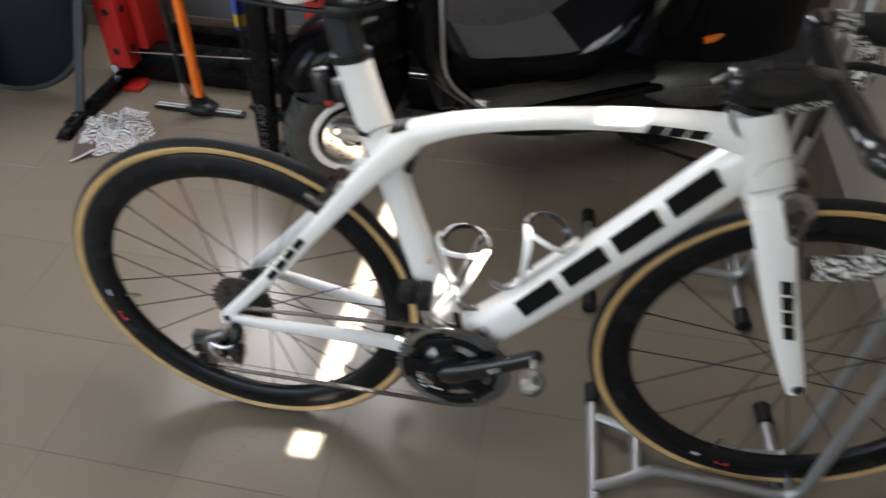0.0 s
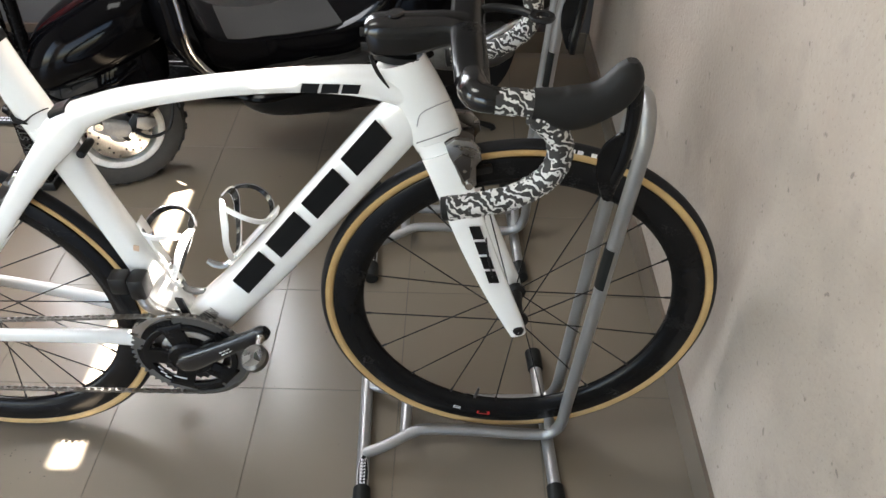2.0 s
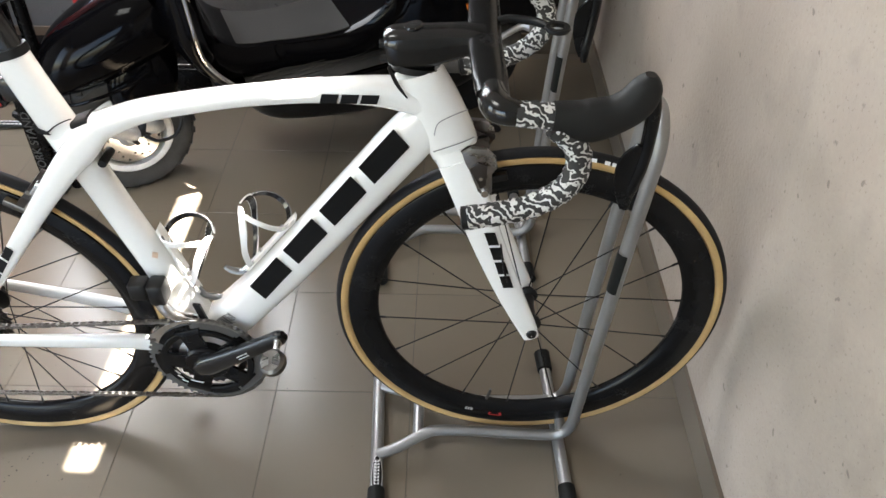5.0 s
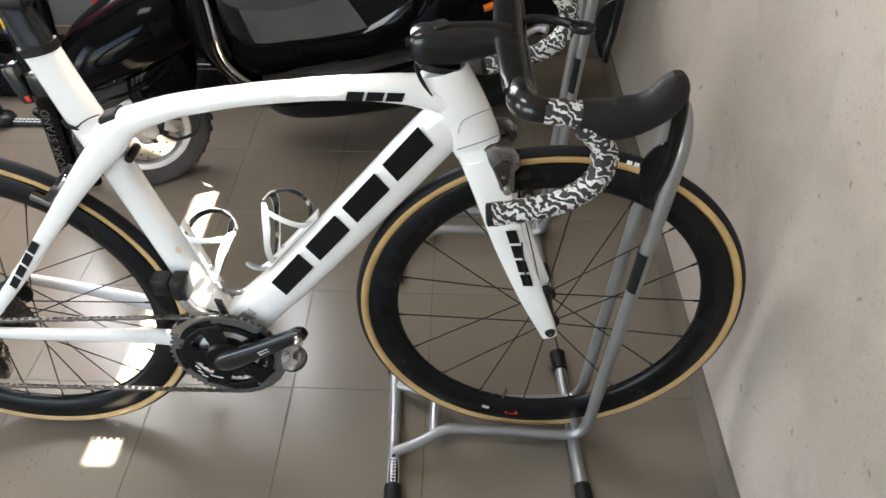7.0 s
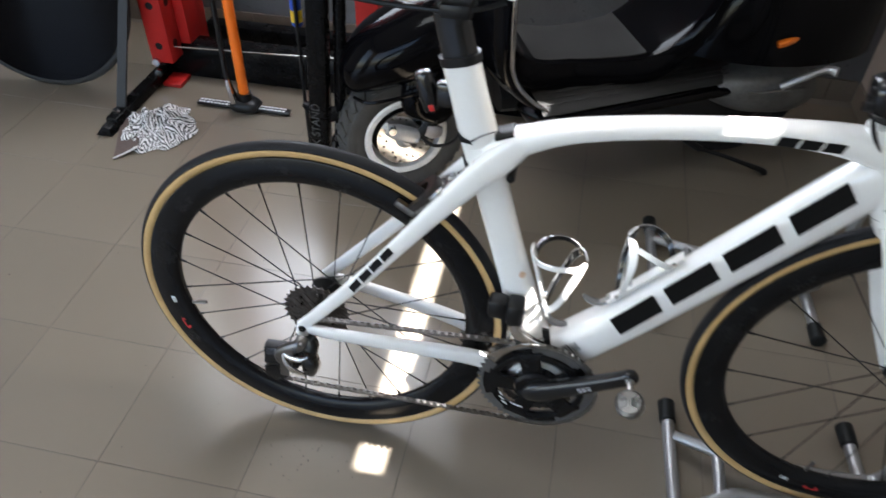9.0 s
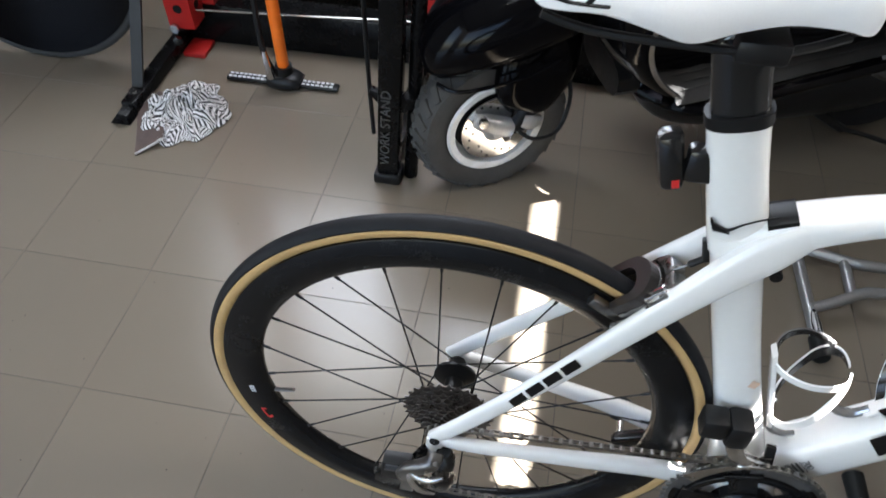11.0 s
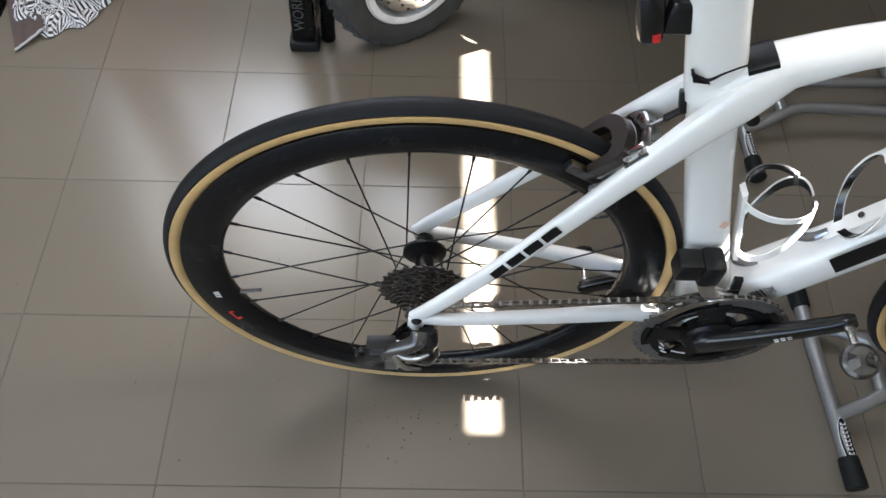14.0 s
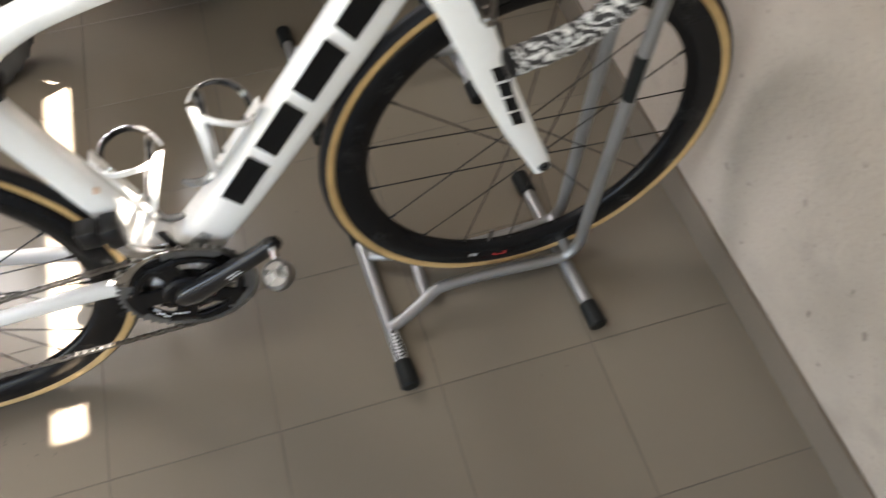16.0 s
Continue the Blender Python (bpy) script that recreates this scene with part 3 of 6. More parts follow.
bar = part("handlebar", wing([(0.881, -0.168, 0.886, 0.0205, 0.0135), (0.879, -0.10, 0.884, 0.0225, 0.0115), (0.877, 0, 0.881, 0.023, 0.012), (0.879, 0.10, 0.884, 0.0225, 0.0115), (0.881, 0.168, 0.886, 0.0205, 0.0135)]), CARBON, bike, "black carbon aero handlebar with camouflage tape")
for s in (-1, 1):
    ys = s * 0.2
    part("bar_bend", pipe([(0.881, s * 0.150, 0.886), (0.8815, s * 0.176, 0.886), (0.889, s * 0.193, 0.8855), (0.912, ys, 0.884)], [0.0150, 0.0185, 0.0172, 0.0146], 16), GLOSSCARBON, bar)
    # tape wound in overlapping turns: a short piece behind the hood and the drop
    for run, turns in (([(0.905, ys, 0.884), (0.930, ys, 0.8835), (0.956, ys, 0.880)], 2), ([(0.950, ys, 0.870), (0.966, ys, 0.857), (0.979, ys, 0.840), (0.9835, ys, 0.816), (0.978, ys, 0.794), (0.963, ys, 0.7745), (0.934, ys, 0.7555), (0.900, ys, 0.744), (0.856, ys, 0.735)], 13)):
        path = spline([(*p, 0.0) for p in run], 24)
        pts, rad = [], []
        for i, p in enumerate(path):
            f = i / (len(path) - 1) * turns
            pts.append(tuple(p[:3]))
            rad.append(0.0145 + 0.0016 * (f % 1.0))
        part("bar_tape", pipe(pts, rad, 18, smooth=False), CAMO, bar, "black and white camouflage bar tape")
    part("bar_plug", pipe([(0.862, ys, 0.736), (0.849, ys, 0.734), (0.847, ys, 0.7338)], [0.0152, 0.0152, 0.011], 18, smooth=False), BLACKPLASTIC, bar)
    hood = part("brake_hood", loft([(0.946, ys, 0.8825, 0.0158, 0.0160), (0.962, ys, 0.8810, 0.0185, 0.0172), (0.982, ys, 0.8770, 0.0250, 0.0175), (1.000, ys, 0.8800, 0.0250, 0.0172), (1.018, ys, 0.887, 0.0220, 0.0168), (1.034, ys, 0.899, 0.0212, 0.0165), (1.0425, ys, 0.914, 0.0195, 0.0158), (1.0455, ys, 0.927, 0.0142, 0.0132), (1.046, ys, 0.9355, 0.006, 0.007)], 22, 2.5), HOODRUBBER, bar, "black rubber brake hood")
    part("brake_lever", loft([(1.050, ys, 0.908, 0.013, 0.010), (1.057, ys, 0.890, 0.0088, 0.009), (1.059, ys, 0.850, 0.0078, 0.008), (1.056, ys, 0.810, 0.0078, 0.0085), (1.050, ys - s * 0.006, 0.772, 0.0075, 0.009), (1.050, ys - s * 0.008, 0.750, 0.005, 0.007)], 14, 2.5), CARBON, hood, "black carbon brake lever")
    part("shift_paddle", loft([(1.050, ys + s * 0.004, 0.848, 0.004, 0.003), (1.043, ys + s * 0.002, 0.828, 0.0130, 0.003), (1.041, ys, 0.800, 0.0135, 0.003), (1.044, ys, 0.775, 0.0105, 0.003), (1.048, ys, 0.754, 0.006, 0.002)], 12, 2.6), CARBON, hood, "black carbon shift paddle")
mount = part("computer_mount", pipe([(0.892, 0.045, 0.881), (0.912, 0.048, 0.885), (0.945, 0.040, 0.885), (0.962, 0.028, 0.884)], [0.006, 0.006, 0.006, 0.006], 10), BLACKPLASTIC, bike, "black computer mount ahead of the bar")
bm = revolve([(0.010, -0.003), (0.0165, -0.003), (0.018, 0), (0.0165, 0.003), (0.010, 0.003)], 28)
bmesh.ops.rotate(bm, verts=bm.verts, cent=(0, 0, 0), matrix=Matrix.Rotation(radians(90), 3, "X"))
bmesh.ops.translate(bm, verts=bm.verts, vec=(0.975, 0.022, 0.884))
part("mount_ring", bm, BLACKPLASTIC, mount)

# seat post and saddle
part("seatpost", loft([(0.236, 0, 0.848, 0.0245, 0.0145), (0.224, 0, 0.895, 0.0240, 0.014), (0.222, 0, 0.912, 0.026, 0.0145), (0.224, 0, 0.926, 0.020, 0.015)], 22, 2.6), GLOSSCARBON, bike, "black aero seat post")
part("mast_collar", loft([(0.2365, 0, 0.844, 0.0285, 0.0182), (0.2335, 0, 0.856, 0.0285, 0.0182)], 24, 2.6, sub=1), BLACKPLASTIC, bike)
saddle = new("saddle")
saddle.parent = bike
tagged(saddle, label="white short-nosed saddle with black rails")


def saddle_shell():
    """Sections along x: half width, height of the top and of the lower rim."""
    bm = bmesh.new()
    st = [(0.0495, 0.020, 0.970, 0.957), (0.053, 0.036, 0.975, 0.954), (0.062, 0.050, 0.979, 0.954), (0.080, 0.060, 0.981, 0.958), (0.105, 0.064, 0.981, 0.960), (0.135, 0.060, 0.979, 0.951), (0.170, 0.050, 0.977, 0.937),
          (0.205, 0.036, 0.976, 0.942), (0.240, 0.027, 0.977, 0.947), (0.277, 0.022, 0.977, 0.945), (0.298, 0.018, 0.975, 0.940), (0.306, 0.012, 0.969, 0.943), (0.3085, 0.006, 0.963, 0.950)]
    loops = []
    for x, w, zt, zb in spline(st, 5):
        lp = []
        n = 36
        for i in range(n):
            a = 2 * math.pi * i / n
            c, q = math.cos(a), math.sin(a)
            y = w * math.copysign(abs(c) ** 0.7, c)
            groove = 0.007 * math.exp(-(y / 0.009) ** 2) * min(1, max(0, (x - 0.055) / 0.03)) * min(1, max(0, (0.285 - x) / 0.04))
            if q >= 0:
                lp.append(Vector((x, y, zb + (zt - zb) * (0.12 + 0.88 * abs(q) ** 0.55) - groove * q)))
            else:
                lp.append(Vector((x, y * (1 - 0.08 * abs(q)), zb + (zt - zb) * 0.12 * (1 - min(1, abs(q) * 5)) + 0.008 * max(0, abs(q) - 0.3))))
        loops.append(lp)
    rings(bm, loops)
    bmesh.ops.recalc_face_normals(bm, faces=bm.faces)
    return bm


part("saddle_cover", saddle_shell(), SADDLE, saddle, "smooth white saddle cover")
for s in (-1, 1):
    part("saddle_rail", pipe([(0.060, s * 0.022, 0.935), (0.10, s * 0.022, 0.925), (0.17, s * 0.022, 0.921), (0.24, s * 0.022, 0.923), (0.29, s * 0.010, 0.935)], 0.0037, 8), BLACKPLASTIC, saddle)
part("saddle_clamp", box(bmesh.new(), 0.208, 0.250, -0.028, 0.028, 0.912, 0.932, 0.005), BLACKPLASTIC, saddle)
bm = bmesh.new()
side = [(0.0495, 0.020), (0.053, 0.036), (0.062, 0.050), (0.080, 0.060), (0.105, 0.064), (0.135, 0.060)]
for x0, z0, x1, z1, wd in ((0.068, 0.9655, 0.108, 0.9675, 0.0015), (0.076, 0.9665, 0.082, 0.9745, 0.0021), (0.092, 0.9675, 0.103, 0.9775, 0.0021), (0.082, 0.9745, 0.096, 0.9740, 0.0015)):
    pts = []
    for i in range(9):
        x, z = x0 + (x1 - x0) * i / 8, z0 + (z1 - z0) * i / 8
        w = float(np.interp(x, [q[0] for q in side], [q[1] for q in side]))
        f = max(0.0, ((z - 0.957) / 0.024 - 0.12) / 0.88) ** (1 / 0.55)
        pts.append((x, -w * max(0.0, 1 - f * f) ** 0.35 - 0.0010, z))
    pipe(pts, wd, 6, bm=bm, smooth=False)
part("saddle_mark", bm, DECAL, saddle)
# tail light on the mast
tl = part("tail_light", box(bmesh.new(), 0.180, 0.204, -0.013, 0.013, 0.764, 0.826, 0.008, m=Matrix.Translation((0.19, 0, 0.79)) @ Matrix.Rotation(radians(-14), 4, "Y") @ Matrix.Translation((-0.19, 0, -0.79))), GLOSSCARBON, bike, "black tail light with a red lens")
part("red_lens", box(bmesh.new(), 0.192, 0.199, -0.0142, 0.0142, 0.770, 0.779, 0.001, m=Matrix.Translation((0.19, 0, 0.79)) @ Matrix.Rotation(radians(-14), 4, "Y") @ Matrix.Translation((-0.19, 0, -0.79))), RED, tl)
part("light_bracket", box(bmesh.new(), 0.204, 0.240, -0.010, 0.010, 0.776, 0.812, 0.005), GLOSSCARBON, tl)
part("light_clip", box(bmesh.new(), 0.2405, 0.2485, -0.007, 0.007, 0.750, 0.790, 0.002), GLOSSCARBON, tl)

# drive train
def toothed(n, r_in, r_root, r_tip, y0, y1, c=BB):
    bm = bmesh.new()
    outer, inner = [], []
    for i in range(n):
        for f, r in ((0.0, r_root), (0.22, r_root), (0.42, r_tip), (0.58, r_tip), (0.78, r_root)):
            a = 2 * math.pi * (i + f) / n
            outer.append((c[0] + r * math.cos(a), c[1] + r * math.sin(a)))
            inner.append((c[0] + r_in * math.cos(a), c[1] + r_in * math.sin(a)))
    loops = [[Vector((x, y0, z)) for x, z in outer], [Vector((x, y1, z)) for x, z in outer], [Vector((x, y1, z)) for x, z in inner], [Vector((x, y0, z)) for x, z in inner]]
    rings(bm, loops, closed=True)
    bmesh.ops.recalc_face_normals(bm, faces=bm.faces)
    return bm


CA = 33.0
PEDALPLATE = surf("bright_pedal_plate", (0.55, 0.55, 0.54), 0.3, metal=0.5, var=0.05)
crank = new("crankset")
crank.parent = bike
tagged(crank, label="black carbon crankset with grey chainrings")
part("outer_chainring", toothed(50, 0.070, 0.1000, 0.1055, -0.049, -0.0455), RINGGREY, crank, "matt grey toothed chainring", smooth=False)
part("inner_chainring", toothed(34, 0.055, 0.067, 0.0715, -0.0405, -0.038), DARKSTEEL, crank, smooth=False)
bm = bmesh.new()
for k in range(5):
    a0 = CA + 72 * k
    pts = [(0.020, -60), (0.050, -20), (0.074, -13), (0.088, -16), (0.088, 16), (0.074, 13), (0.050, 20), (0.020, 60)]
    prism([(BB[0] + r * math.cos(radians(a0 + d)), BB[1] + r * math.sin(radians(a0 + d))) for r, d in pts], -0.0545, -0.0490, bm=bm, bevel=0.001)
revolve([(0.001, -0.060), (0.036, -0.060), (0.040, -0.056), (0.040, -0.030), (0.001, -0.030)], 36, bm=bm, close=False, c=(BB[0], 0, BB[1]))
revolve([(0.0715, -0.0535), (0.0725, -0.0540), (0.0815, -0.0540), (0.0825, -0.0532), (0.0825, -0.0492), (0.0715, -0.0492)], 60, bm=bm, c=(BB[0], 0, BB[1]))
part("spider", bm, CARBON, crank, "black five-arm spider")
for a0, a1 in ((-95, -62), (100, 150), (170, 205), (15, 45)):
    n = 8
    o = [(BB[0] + 0.0945 * math.cos(radians(a0 + (a1 - a0) * i / n)), BB[1] + 0.0945 * math.sin(radians(a0 + (a1 - a0) * i / n))) for i in range(n + 1)]
    q = [(BB[0] + 0.070 * math.cos(radians(a1 - (a1 - a0) * i / n)), BB[1] + 0.070 * math.sin(radians(a1 - (a1 - a0) * i / n))) for i in range(n + 1)]
    part("ring_inlay", prism(o + q, -0.0505, -0.0488), CARBON, crank)
u, v = (math.cos(radians(CA)), math.sin(radians(CA))), (-math.sin(radians(CA)), math.cos(radians(CA)))
for s in (-1, 1):
    q = s if s < 0 else 1
    d = 1 if s < 0 else -1
    P = lambda r: (BB[0] + d * r * u[0], BB[1] + d * r * u[1])
    st = []
    for r, a, b, y in ((-0.022, 0.012, 0.008, 0.060), (0.0, 0.021, 0.012, 0.061), (0.05, 0.0185, 0.012, 0.066), (0.11, 0.0155, 0.0105, 0.072), (0.155, 0.0145, 0.0095, 0.0755), (0.174, 0.0145, 0.009, 0.076), (0.184, 0.009, 0.007, 0.076)):
        x, z = P(r)
        st.append((x, s * y, z, a, b))
    part("crank_arm", loft(st, 20, 2.9), GLOSSCARBON, crank, "glossy black carbon crank arm")
    ex, ez = P(0.1725)
    ped = part("pedal_spindle", pipe([(ex, s * 0.068, ez), (ex, s * 0.088, ez), (ex, s * 0.089, ez), (ex, s * 0.112, ez)], [0.0075, 0.0075, 0.0055, 0.0055], 12, smooth=False), STEEL, crank, "polished steel pedal spindle")
    tilt = Matrix.Translation((ex, s * 0.131, ez)) @ Matrix.Rotation(radians(-14), 4, "Y") @ Matrix.Rotation(radians(18 * -s), 4, "X")
    bm = revolve([(0.001, -0.0105), (0.018, -0.010), (0.0225, -0.005), (0.0225, 0.005), (0.018, 0.010), (0.001, 0.0105)], 28, close=False)
    bmesh.ops.rotate(bm, verts=bm.verts, cent=(0, 0, 0), matrix=Matrix.Rotation(radians(90), 3, "X"))
    part("pedal_body", bm, DARKSTEEL if s < 0 else BLACKPLASTIC, crank, "round dark pedal body", m=tilt)
    bm = bmesh.new()
    for z in (-1, 1):
        for w0 in (-1, 1):
            vs = [(w0 * 0.003, -0.006), (w0 * 0.0150, -0.0120), (w0 * 0.0180, 0.0), (w0 * 0.0150, 0.0120), (w0 * 0.003, 0.006)]
            f = bm.faces.new([bm.verts.new((x, y, z * 0.0108)) for x, y in vs])
    bmesh.ops.solidify(bm, geom=bm.faces[:], thickness=0.0012)
    part("pedal_plate", bm, PEDALPLATE if s < 0 else BLACKPLASTIC, crank, "shiny bow-tie plate", m=tilt)
# small white marks on crank and ring
bm = bmesh.new()
for k in range(3):
    r = 0.084 + 0.0085 * k
    for off in (-0.003, 0.003):
        x, z = BB[0] + r * u[0] + off * v[0], BB[1] + r * u[1] + off * v[1]
        box(bm, -0.003, 0.003, -0.0006, 0.0006, -0.0007, 0.0007, m=Matrix.Translation((x, -0.0815, z)) @ Matrix.Rotation(radians(-CA), 4, "Y"))
part("crank_word", bm, WHITEMARK, crank, smooth=False)
bm = bmesh.new()
for a0, r in ((205, 0.066), (215, 0.07), (225, 0.073), (235, 0.062), (246, 0.060)):
    box(bm, -0.006, 0.006, -0.0005, 0.0005, -0.0012, 0.0012, m=Matrix.Translation((BB[0] + r * math.cos(radians(a0)), -0.0550, BB[1] + r * math.sin(radians(a0)))) @ Matrix.Rotation(radians(-a0 + 80), 4, "Y"))
part("crank_mark", bm, WHITEMARK, crank, smooth=False)

# cassette: stepped sprockets
cas = new("cassette")
cas.parent = bike
tagged(cas, label="dark steel cassette of stepped sprockets")
for k, n in enumerate((30, 27, 24, 22, 20, 18, 17, 15, 14, 13, 12, 11)):
    r = n * 0.0127 / (2 * math.pi)
    y = -0.0215 - 0.0034 * k
    part("sprocket", toothed(n, 0.014 if k > 5 else 0.02, r - 0.0025, r + 0.0022, y - 0.0009, y + 0.0009, RH), CASSETTE, cas, smooth=False)
part("lock_ring", revolve([(0.001, -0.0625), (0.014, -0.0625), (0.016, -0.0605), (0.001, -0.0605)], 24, close=False, c=(RH[0], 0, RH[1])), DARKSTEEL, cas)

# chain: top run, round the sprocket, through the derailleur, bottom run
RP, LP = (-0.014, 0.282), (-0.078, 0.207)
YC, YS = -0.0475, -0.0465


def chain_path():
    pts = []
    rs, rr, rp = 0.0222, 0.103, 0.0195

    def ext(c0, r0, c1, r1, side):
        """The points of an outer tangent from circle 0 to circle 1."""
        dx, dz = c1[0] - c0[0], c1[1] - c0[1]
        d = math.hypot(dx, dz)
        b = math.atan2(dz, dx) + side * math.acos((r0 - r1) / d)
        return (c0[0] + r0 * math.cos(b), c0[1] + r0 * math.sin(b)), (c1[0] + r1 * math.cos(b), c1[1] + r1 * math.sin(b)), b
    p, q, b0 = ext(RH, rs, BB, rr, 1)
    p2, q2, b1 = ext(LP, rp, BB, rr, -1)
    a0, a1 = b0, b1
    pts += [p, q]
    for i in range(1, 24):
        a = a0 + (a1 - a0) * i / 24
        pts.append((BB[0] + rr * math.cos(a), BB[1] + rr * math.sin(a)))
    pts += [q2, p2]
    for a in range(-95, -296, -25):
        pts.append((LP[0] + rp * math.cos(radians(a)), LP[1] + rp * math.sin(radians(a))))
    for a in range(-50, 101, 25):
        pts.append((RP[0] + rp * math.cos(radians(a)), RP[1] + rp * math.sin(radians(a))))
    for a in range(-85, -256, -20):
        pts.append((RH[0] + rs * math.cos(radians(a)), RH[1] + rs * math.sin(radians(a))))
    return pts


bm = bmesh.new()
cp = chain_path()
cp.append(cp[0])
seg = [math.dist(a, b) for a, b in zip(cp, cp[1:])]
total, pitch = sum(seg), 0.0127
for k in range(int(total / pitch)):
    def at(s):
        s %= total
        for a, b, l in zip(cp, cp[1:], seg):
            if s <= l:
                return (a[0] + (b[0] - a[0]) * s / l, a[1] + (b[1] - a[1]) * s / l)
            s -= l
        return cp[0]
    a, b = at(k * pitch), at((k + 1) * pitch)
    mx, mz, an = (a[0] + b[0]) / 2, (a[1] + b[1]) / 2, math.atan2(b[1] - a[1], b[0] - a[0])
    m = Matrix.Translation((mx, YC - 0.0125 * max(0.0, min(1.0, (BB[0] - mx) / 0.407)), mz)) @ Matrix.Rotation(-an, 4, "Y")
    wd = 0.0026 if k % 2 else 0.0017
    for s in (-1, 1):
        n = []
        for i in range(10):
            t = 2 * math.pi * i / 10
            n.append((math.cos(t) * 0.0040 + (0.0058 if math.cos(t) > 0 else -0.0058), math.sin(t) * 0.0040 * (1.0 if abs(math.cos(t)) > 0.4 else 0.75)))
        vs0 = [bm.verts.new(m @ Vector((x, s * wd, z))) for x, z in n]
        vs1 = [bm.verts.new(m @ Vector((x, s * (wd + 0.0009), z))) for x, z in n]
        bm.faces.new(vs0), bm.faces.new(vs1)
        for i in range(10):
            bm.faces.new((vs0[i], vs0[(i + 1) % 10], vs1[(i + 1) % 10], vs1[i]))
    c = m @ Vector((0.00635, 0, 0))
    pipe([(c.x, c.y - 0.0038, c.z), (c.x, c.y + 0.0038, c.z)], 0.0032, 8, bm=bm, smooth=False)
bmesh.ops.recalc_face_normals(bm, faces=bm.faces)
part("chain", bm, CHAIN, bike, "worn steel roller chain", smooth=False)

# rear derailleur
DERAILBLACK = surf("satin_black_alloy", (0.006, 0.006, 0.0065), 0.28, spec=0.4, var=0.1, scale=40)
rd = new("rear_derailleur")
rd.parent = bike
tagged(rd, label="electronic rear derailleur in black and silver")
part("hanger", prism([(-0.020, 0.350), (-0.004, 0.352), (0.002, 0.338), (-0.003, 0.322), (-0.014, 0.320), (-0.021, 0.334)], -0.0745, -0.0685, bevel=0.0015), WHITE, rd)
bat = part("battery", prism([(-0.075, 0.311), (-0.037, 0.313), (-0.036, 0.297), (-0.050, 0.270), (-0.080, 0.266)], -0.098, -0.077, bevel=0.0025), BLACKPLASTIC, rd, "black battery block")
part("battery_latch", prism([(-0.070, 0.3095), (-0.043, 0.3107), (-0.042, 0.296), (-0.072, 0.294)], -0.0995, -0.0975, bevel=0.0006), surf("slate_plastic", (0.03, 0.034, 0.042), 0.3, spec=0.4), bat)
part("parallelogram", loft([(-0.046, -0.092, 0.280, 0.010, 0.010), (-0.043, -0.097, 0.300, 0.013, 0.008), (-0.026, -0.099, 0.318, 0.0115, 0.008), (-0.008, -0.095, 0.330, 0.0105, 0.009), (-0.005, -0.084, 0.336, 0.011, 0.010)], 16, 3.2), ANO, rd, "brushed grey parallelogram body")
part("body_skirt", prism([(-0.053, 0.297), (-0.032, 0.301), (-0.031, 0.286), (-0.035, 0.238), (-0.054, 0.238), (-0.049, 0.272)], -0.0965, -0.0780, bevel=0.002), ANO, rd, "brushed grey lower body")
part("outer_link", loft([(-0.037, -0.103, 0.312, 0.0035, 0.003), (-0.026, -0.106, 0.304, 0.0055, 0.004), (-0.008, -0.107, 0.303, 0.0045, 0.004), (0.008, -0.103, 0.309, 0.0030, 0.003)], 14, 2.6), STEEL, rd, "bright curved link")
part("lower_link", loft([(-0.037, -0.103, 0.310, 0.0035, 0.003), (-0.034, -0.106, 0.292, 0.0055, 0.004), (-0.022, -0.107, 0.273, 0.0055, 0.004), (-0.004, -0.102, 0.258, 0.0030, 0.003)], 14, 2.6), STEEL, rd, "bright curved link")
part("lower_body", loft([(0.004, -0.080, 0.334, 0.010, 0.010), (0.007, -0.083, 0.318, 0.014, 0.013), (0.006, -0.085, 0.296, 0.011, 0.012), (0.005, -0.086, 0.278, 0.015, 0.014), (0.001, -0.084, 0.254, 0.013, 0.012), (-0.004, -0.080, 0.238, 0.006, 0.007)], 18, 3.2), DERAILBLACK, rd)
part("pivot_bolt", pipe([(-0.004, -0.094, 0.334), (-0.004, -0.1045, 0.334)], 0.0055, 12, smooth=False), DARKSTEEL, rd)
# glint along the lower body's edge, shaped as a thin bright strip
part("edge_glint", loft([(0.020, -0.088, 0.292, 0.0015, 0.003), (0.021, -0.088, 0.276, 0.0022, 0.003), (0.012, -0.088, 0.252, 0.0015, 0.003)], 10, 2.4), STEEL, rd, "glint on the body's edge, put in as a thin steel strip")
for c in (RP, LP):
    jw = part("jockey_wheel", toothed(12, 0.0105, 0.0195, 0.0235, -0.0620, -0.0580, c), BLACKPLASTIC, rd, smooth=False)
    part("jockey_hub", revolve([(0.001, -0.0640), (0.0065, -0.0640), (0.0075, -0.0620), (0.0110, -0.0612), (0.0110, -0.0588), (0.001, -0.0588)], 20, close=False, c=(c[0], 0, c[1])), STEEL, jw, "bright bearing cover")
for y0, y1 in ((-0.0685, -0.0665), (-0.0535, -0.0515)):
    part("cage_plate", prism([(-0.008, 0.303), (0.006, 0.288), (0.002, 0.270), (-0.030, 0.232), (-0.058, 0.195), (-0.078, 0.184), (-0.098, 0.196), (-0.097, 0.218), (-0.070, 0.228), (-0.050, 0.248), (-0.034, 0.284), (-0.026, 0.299)], y0, y1, bevel=0.0006), CARBON, rd, "thin dark derailleur cage")

